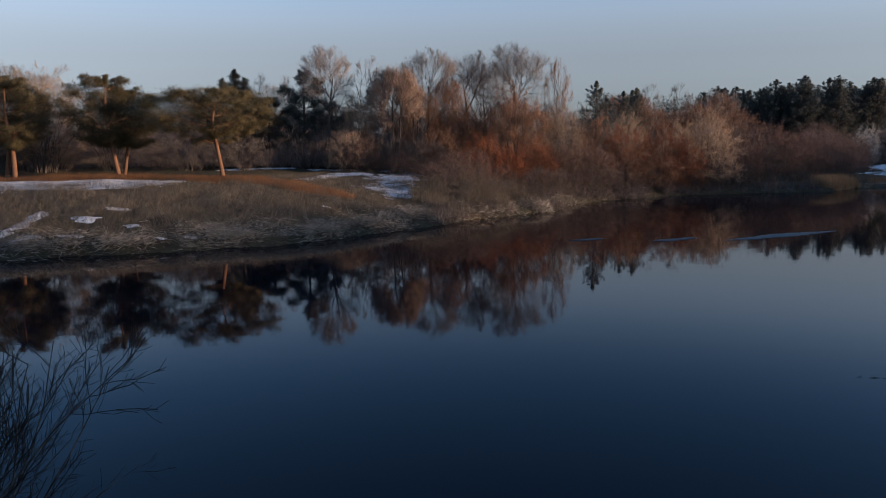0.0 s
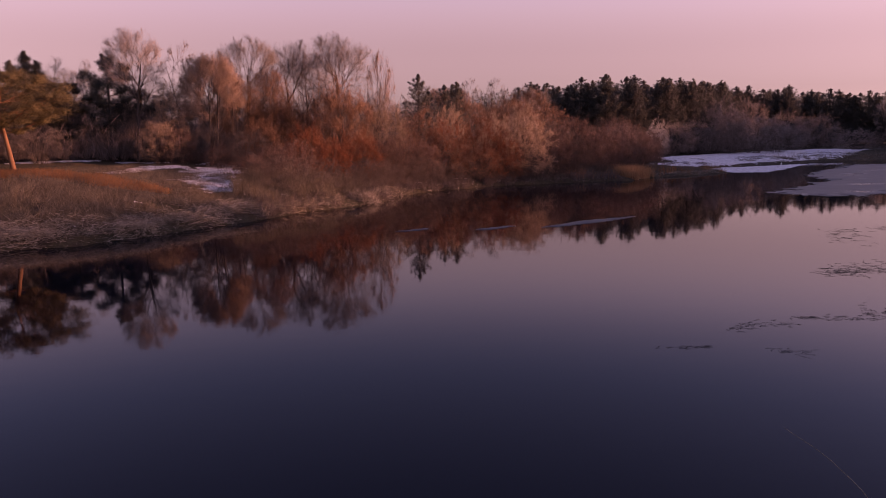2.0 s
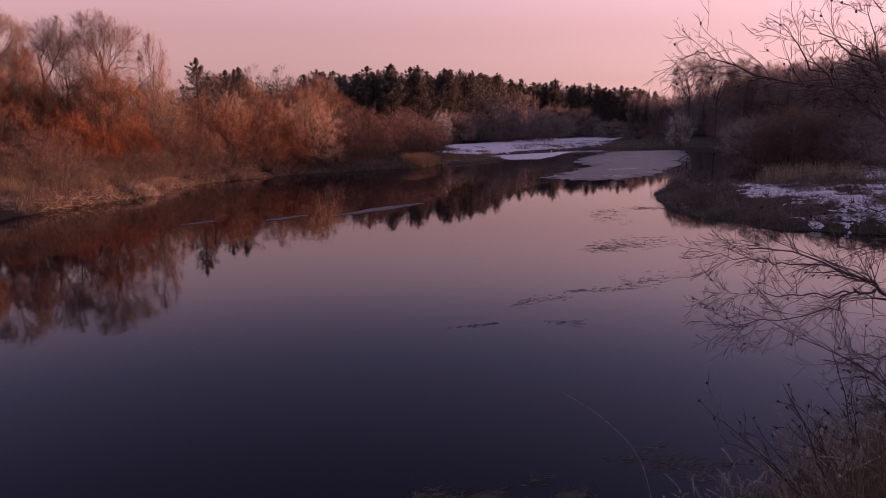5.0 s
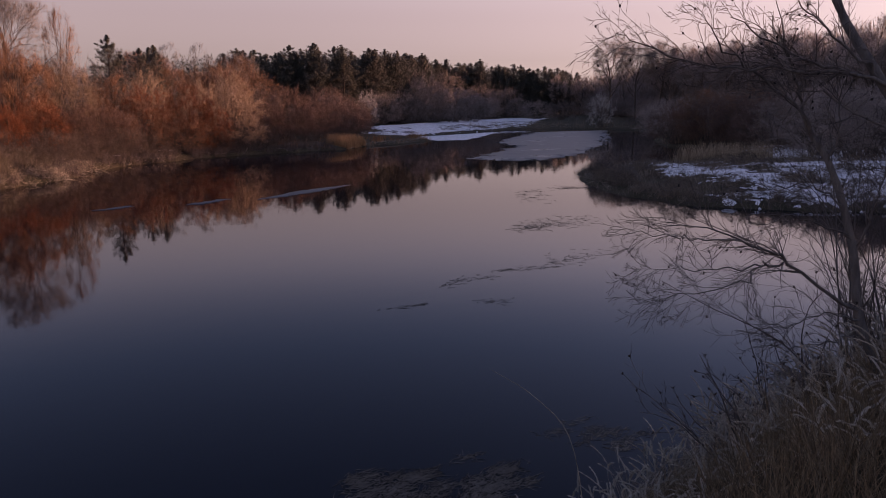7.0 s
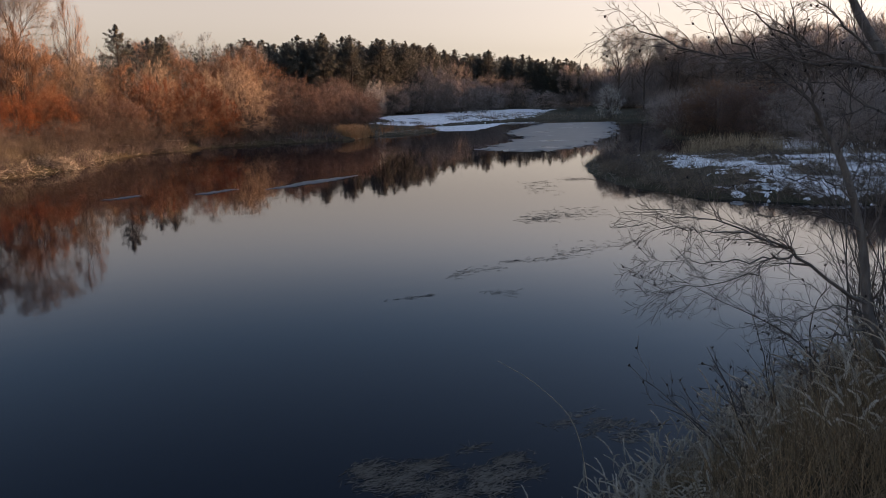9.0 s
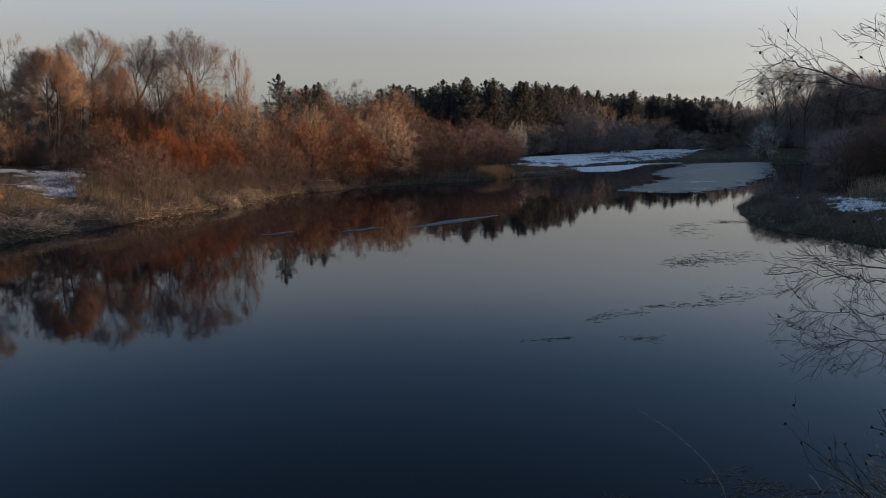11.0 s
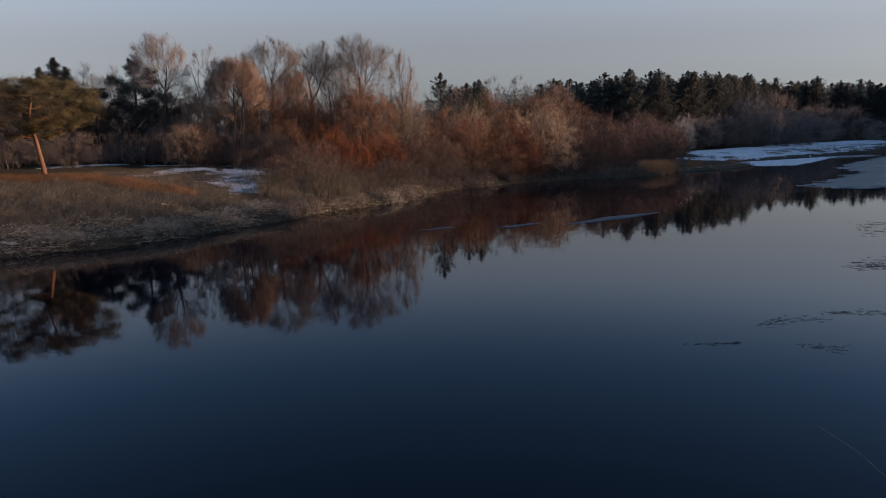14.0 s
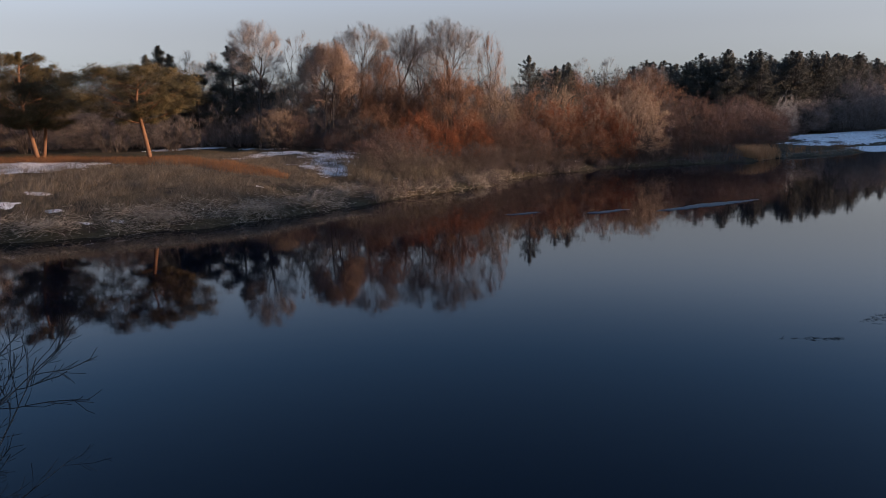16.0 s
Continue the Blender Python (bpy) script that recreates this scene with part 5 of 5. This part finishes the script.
def near_shrub(name, centre, stems, height, lean, seed, mat, label, cones=0, r=0.009, n1=6, n2=4, spread=0.35, fine=0.0019):
    rng = np.random.default_rng(seed)
    root = tagged(new(name), label, "bush")
    x, y = centre
    off = rng.normal(0, spread, (stems, 2))
    off[:, 1] *= 0.5
    px_, py_ = x + off[:, 0], y + off[:, 1]
    p0 = np.stack([px_, py_, heights(px_, py_) - 0.05], 1)
    p0[:, 2] = np.maximum(p0[:, 2], -0.3)
    d = np.concatenate([off * 0.9 / max(spread, 0.1) * 0.3, np.ones((stems, 1))], 1) + np.array(lean) + rng.normal(0, 0.12, (stems, 3))
    p, rad = strands(p0, d, rng.uniform(0.6, 1.0, stems) * height, np.full(stems, r), 9, 0.11, 0.12, rng, 0.25)
    part("stem_base", mesh_arrays("stem_base", *tubes(p, rad, 5), M_ALDER, True), root)
    a = offshoots(p, rad, n1, 0.25, 1.0, 34, 0.34, rng, 0.55, 0.4)
    p1, r1 = strands(*a, 5, 0.12, 0.25, rng, 0.35)
    a = offshoots(p1, r1, n2, 0.2, 1.0, 38, 0.42, rng, 0.7, 0.3)
    p2, r2 = strands(*a, 3, 0.12, 0.15, rng, 0.5)
    part("crown", mesh_arrays("crown", *join([tubes(p1, np.maximum(r1, fine), 4), tubes(p2, np.maximum(r2, fine * 0.7), 3)]), mat), root)
    if cones:
        me = cone_mesh(0.013)
        for c in p1[rng.permutation(len(p1))[:cones], -1]:
            part("cone", me, root).matrix_basis = pose(*c, *rng.uniform(-50, 50, 2), 0)


near_shrub("alder_shrub", (5.05, 2.55), 14, 1.2, (-0.45, 0.25, 0), 101, M_ALDERT, "young alder shoots hung with dark cones above the grass", 70)
near_shrub("willow_shrub", (-3.82, 4.3), 56, 2.4, (0.0, 0.0, 0), 103, M_WILLOWT, "leafless willow shrub at the water's edge", 0, 0.013, 12, 8, 0.42, 0.0030)
near_shrub("alder_shrub", (6.6, 2.3), 22, 1.9, (-0.05, 0.05, 0), 105, M_ALDERT, "tangled alder suckers round the trunk", 0, 0.010, 9, 6, 0.5)
near_shrub("alder_shrub", (5.85, 2.2), 30, 2.3, (0.0, 0.05, 0), 106, M_ALDERT, "thin tangled alder shoots beside the trunk", 0, 0.008, 9, 7, 0.26, 0.0016)
near_shrub("willow_shrub", (-3.42, 4.5), 6, 1.6, (0.6, 0.2, 0), 104, M_WILLOWT, "leafless willow shoots leaning over the water", 0, 0.008, 6, 5, 0.12)


# ======== water weeds ========
def weed_mat(name, points, seed, n, mat, label, length=0.13, r=0.003, z=0.006, knots=0):
    """Strands lying on the water in a drifting streak."""
    rng = np.random.default_rng(seed)
    pts = np.array(points, float)
    t = rng.uniform(0, len(pts) - 1, n)
    i = np.minimum(t.astype(int), len(pts) - 2)
    c = pts[i] + (pts[i + 1] - pts[i]) * (t - i)[:, None]
    c[:, :2] += rng.normal(0, 1, (n, 2)) * c[:, 2:3]
    if knots:
        heart = c[rng.integers(0, n, knots)]
        pick = rng.integers(0, knots, n)
        c = heart[pick] + rng.normal(0, 0.055, (n, 3)) * np.array([1.6, 0.8, 0])
    d = np.stack([rng.normal(1, 0.6, n), rng.normal(0, 0.5, n), np.zeros(n)], 1)
    p, rad = strands(np.stack([c[:, 0], c[:, 1], np.full(n, z)], 1), d, rng.uniform(0.4, 1.3, n) * length, np.full(n, r), 3, 0.25, 0, rng, 0.4)
    p[..., 2] = z
    return stuff(name, tubes(p, rad, 3), mat, label, "water weed")


WEED = "thin dark weed floating on the river"
weed_mat("floating_weed", [(7.5, 10.3, 0.08), (8.0, 10.5, 0.09), (8.8, 10.4, 0.12)], 1, 60, M_WEED, WEED)
weed_mat("floating_weed", [(9.0, 10.7, 0.06), (10.2, 10.4, 0.12), (11.2, 10.7, 0.22), (12.8, 10.8, 0.40)], 2, 200, M_WEED, WEED)
weed_mat("floating_weed", [(12.7, 14.0, 0.2), (13.8, 14.3, 0.40), (15.6, 14.6, 0.40)], 3, 260, M_WEED, WEED, 0.22)
weed_mat("floating_weed", [(5.7, 9.6, 0.04), (6.5, 9.5, 0.05)], 4, 26, M_WEED, WEED)
weed_mat("floating_weed", [(7.4, 9.2, 0.1), (7.7, 8.8, 0.12)], 5, 30, M_WEED, WEED)
weed_mat("floating_weed", [(17, 18, 0.3), (19.5, 21, 0.4)], 6, 70, M_WEED, WEED, 0.3)
weed_mat("floating_weed", [(20.8, 20.8, 0.3), (22.8, 19.6, 0.3)], 9, 150, M_WEED, WEED, 0.3)
weed_mat("sunken_weed", [(2.75, 5.2, 0.10), (2.95, 4.75, 0.2), (3.3, 4.55, 0.28), (3.8, 4.35, 0.2)], 7, 2600, M_SUNK, "pale brown weed just under the surface", 0.11, 0.0027, 0.002, 48)
weed_mat("sunken_weed", [(5.1, 4.7, 0.15), (5.3, 4.2, 0.15)], 8, 420, M_SUNK, "pale brown weed just under the surface", 0.10, 0.0026, 0.002, 10)
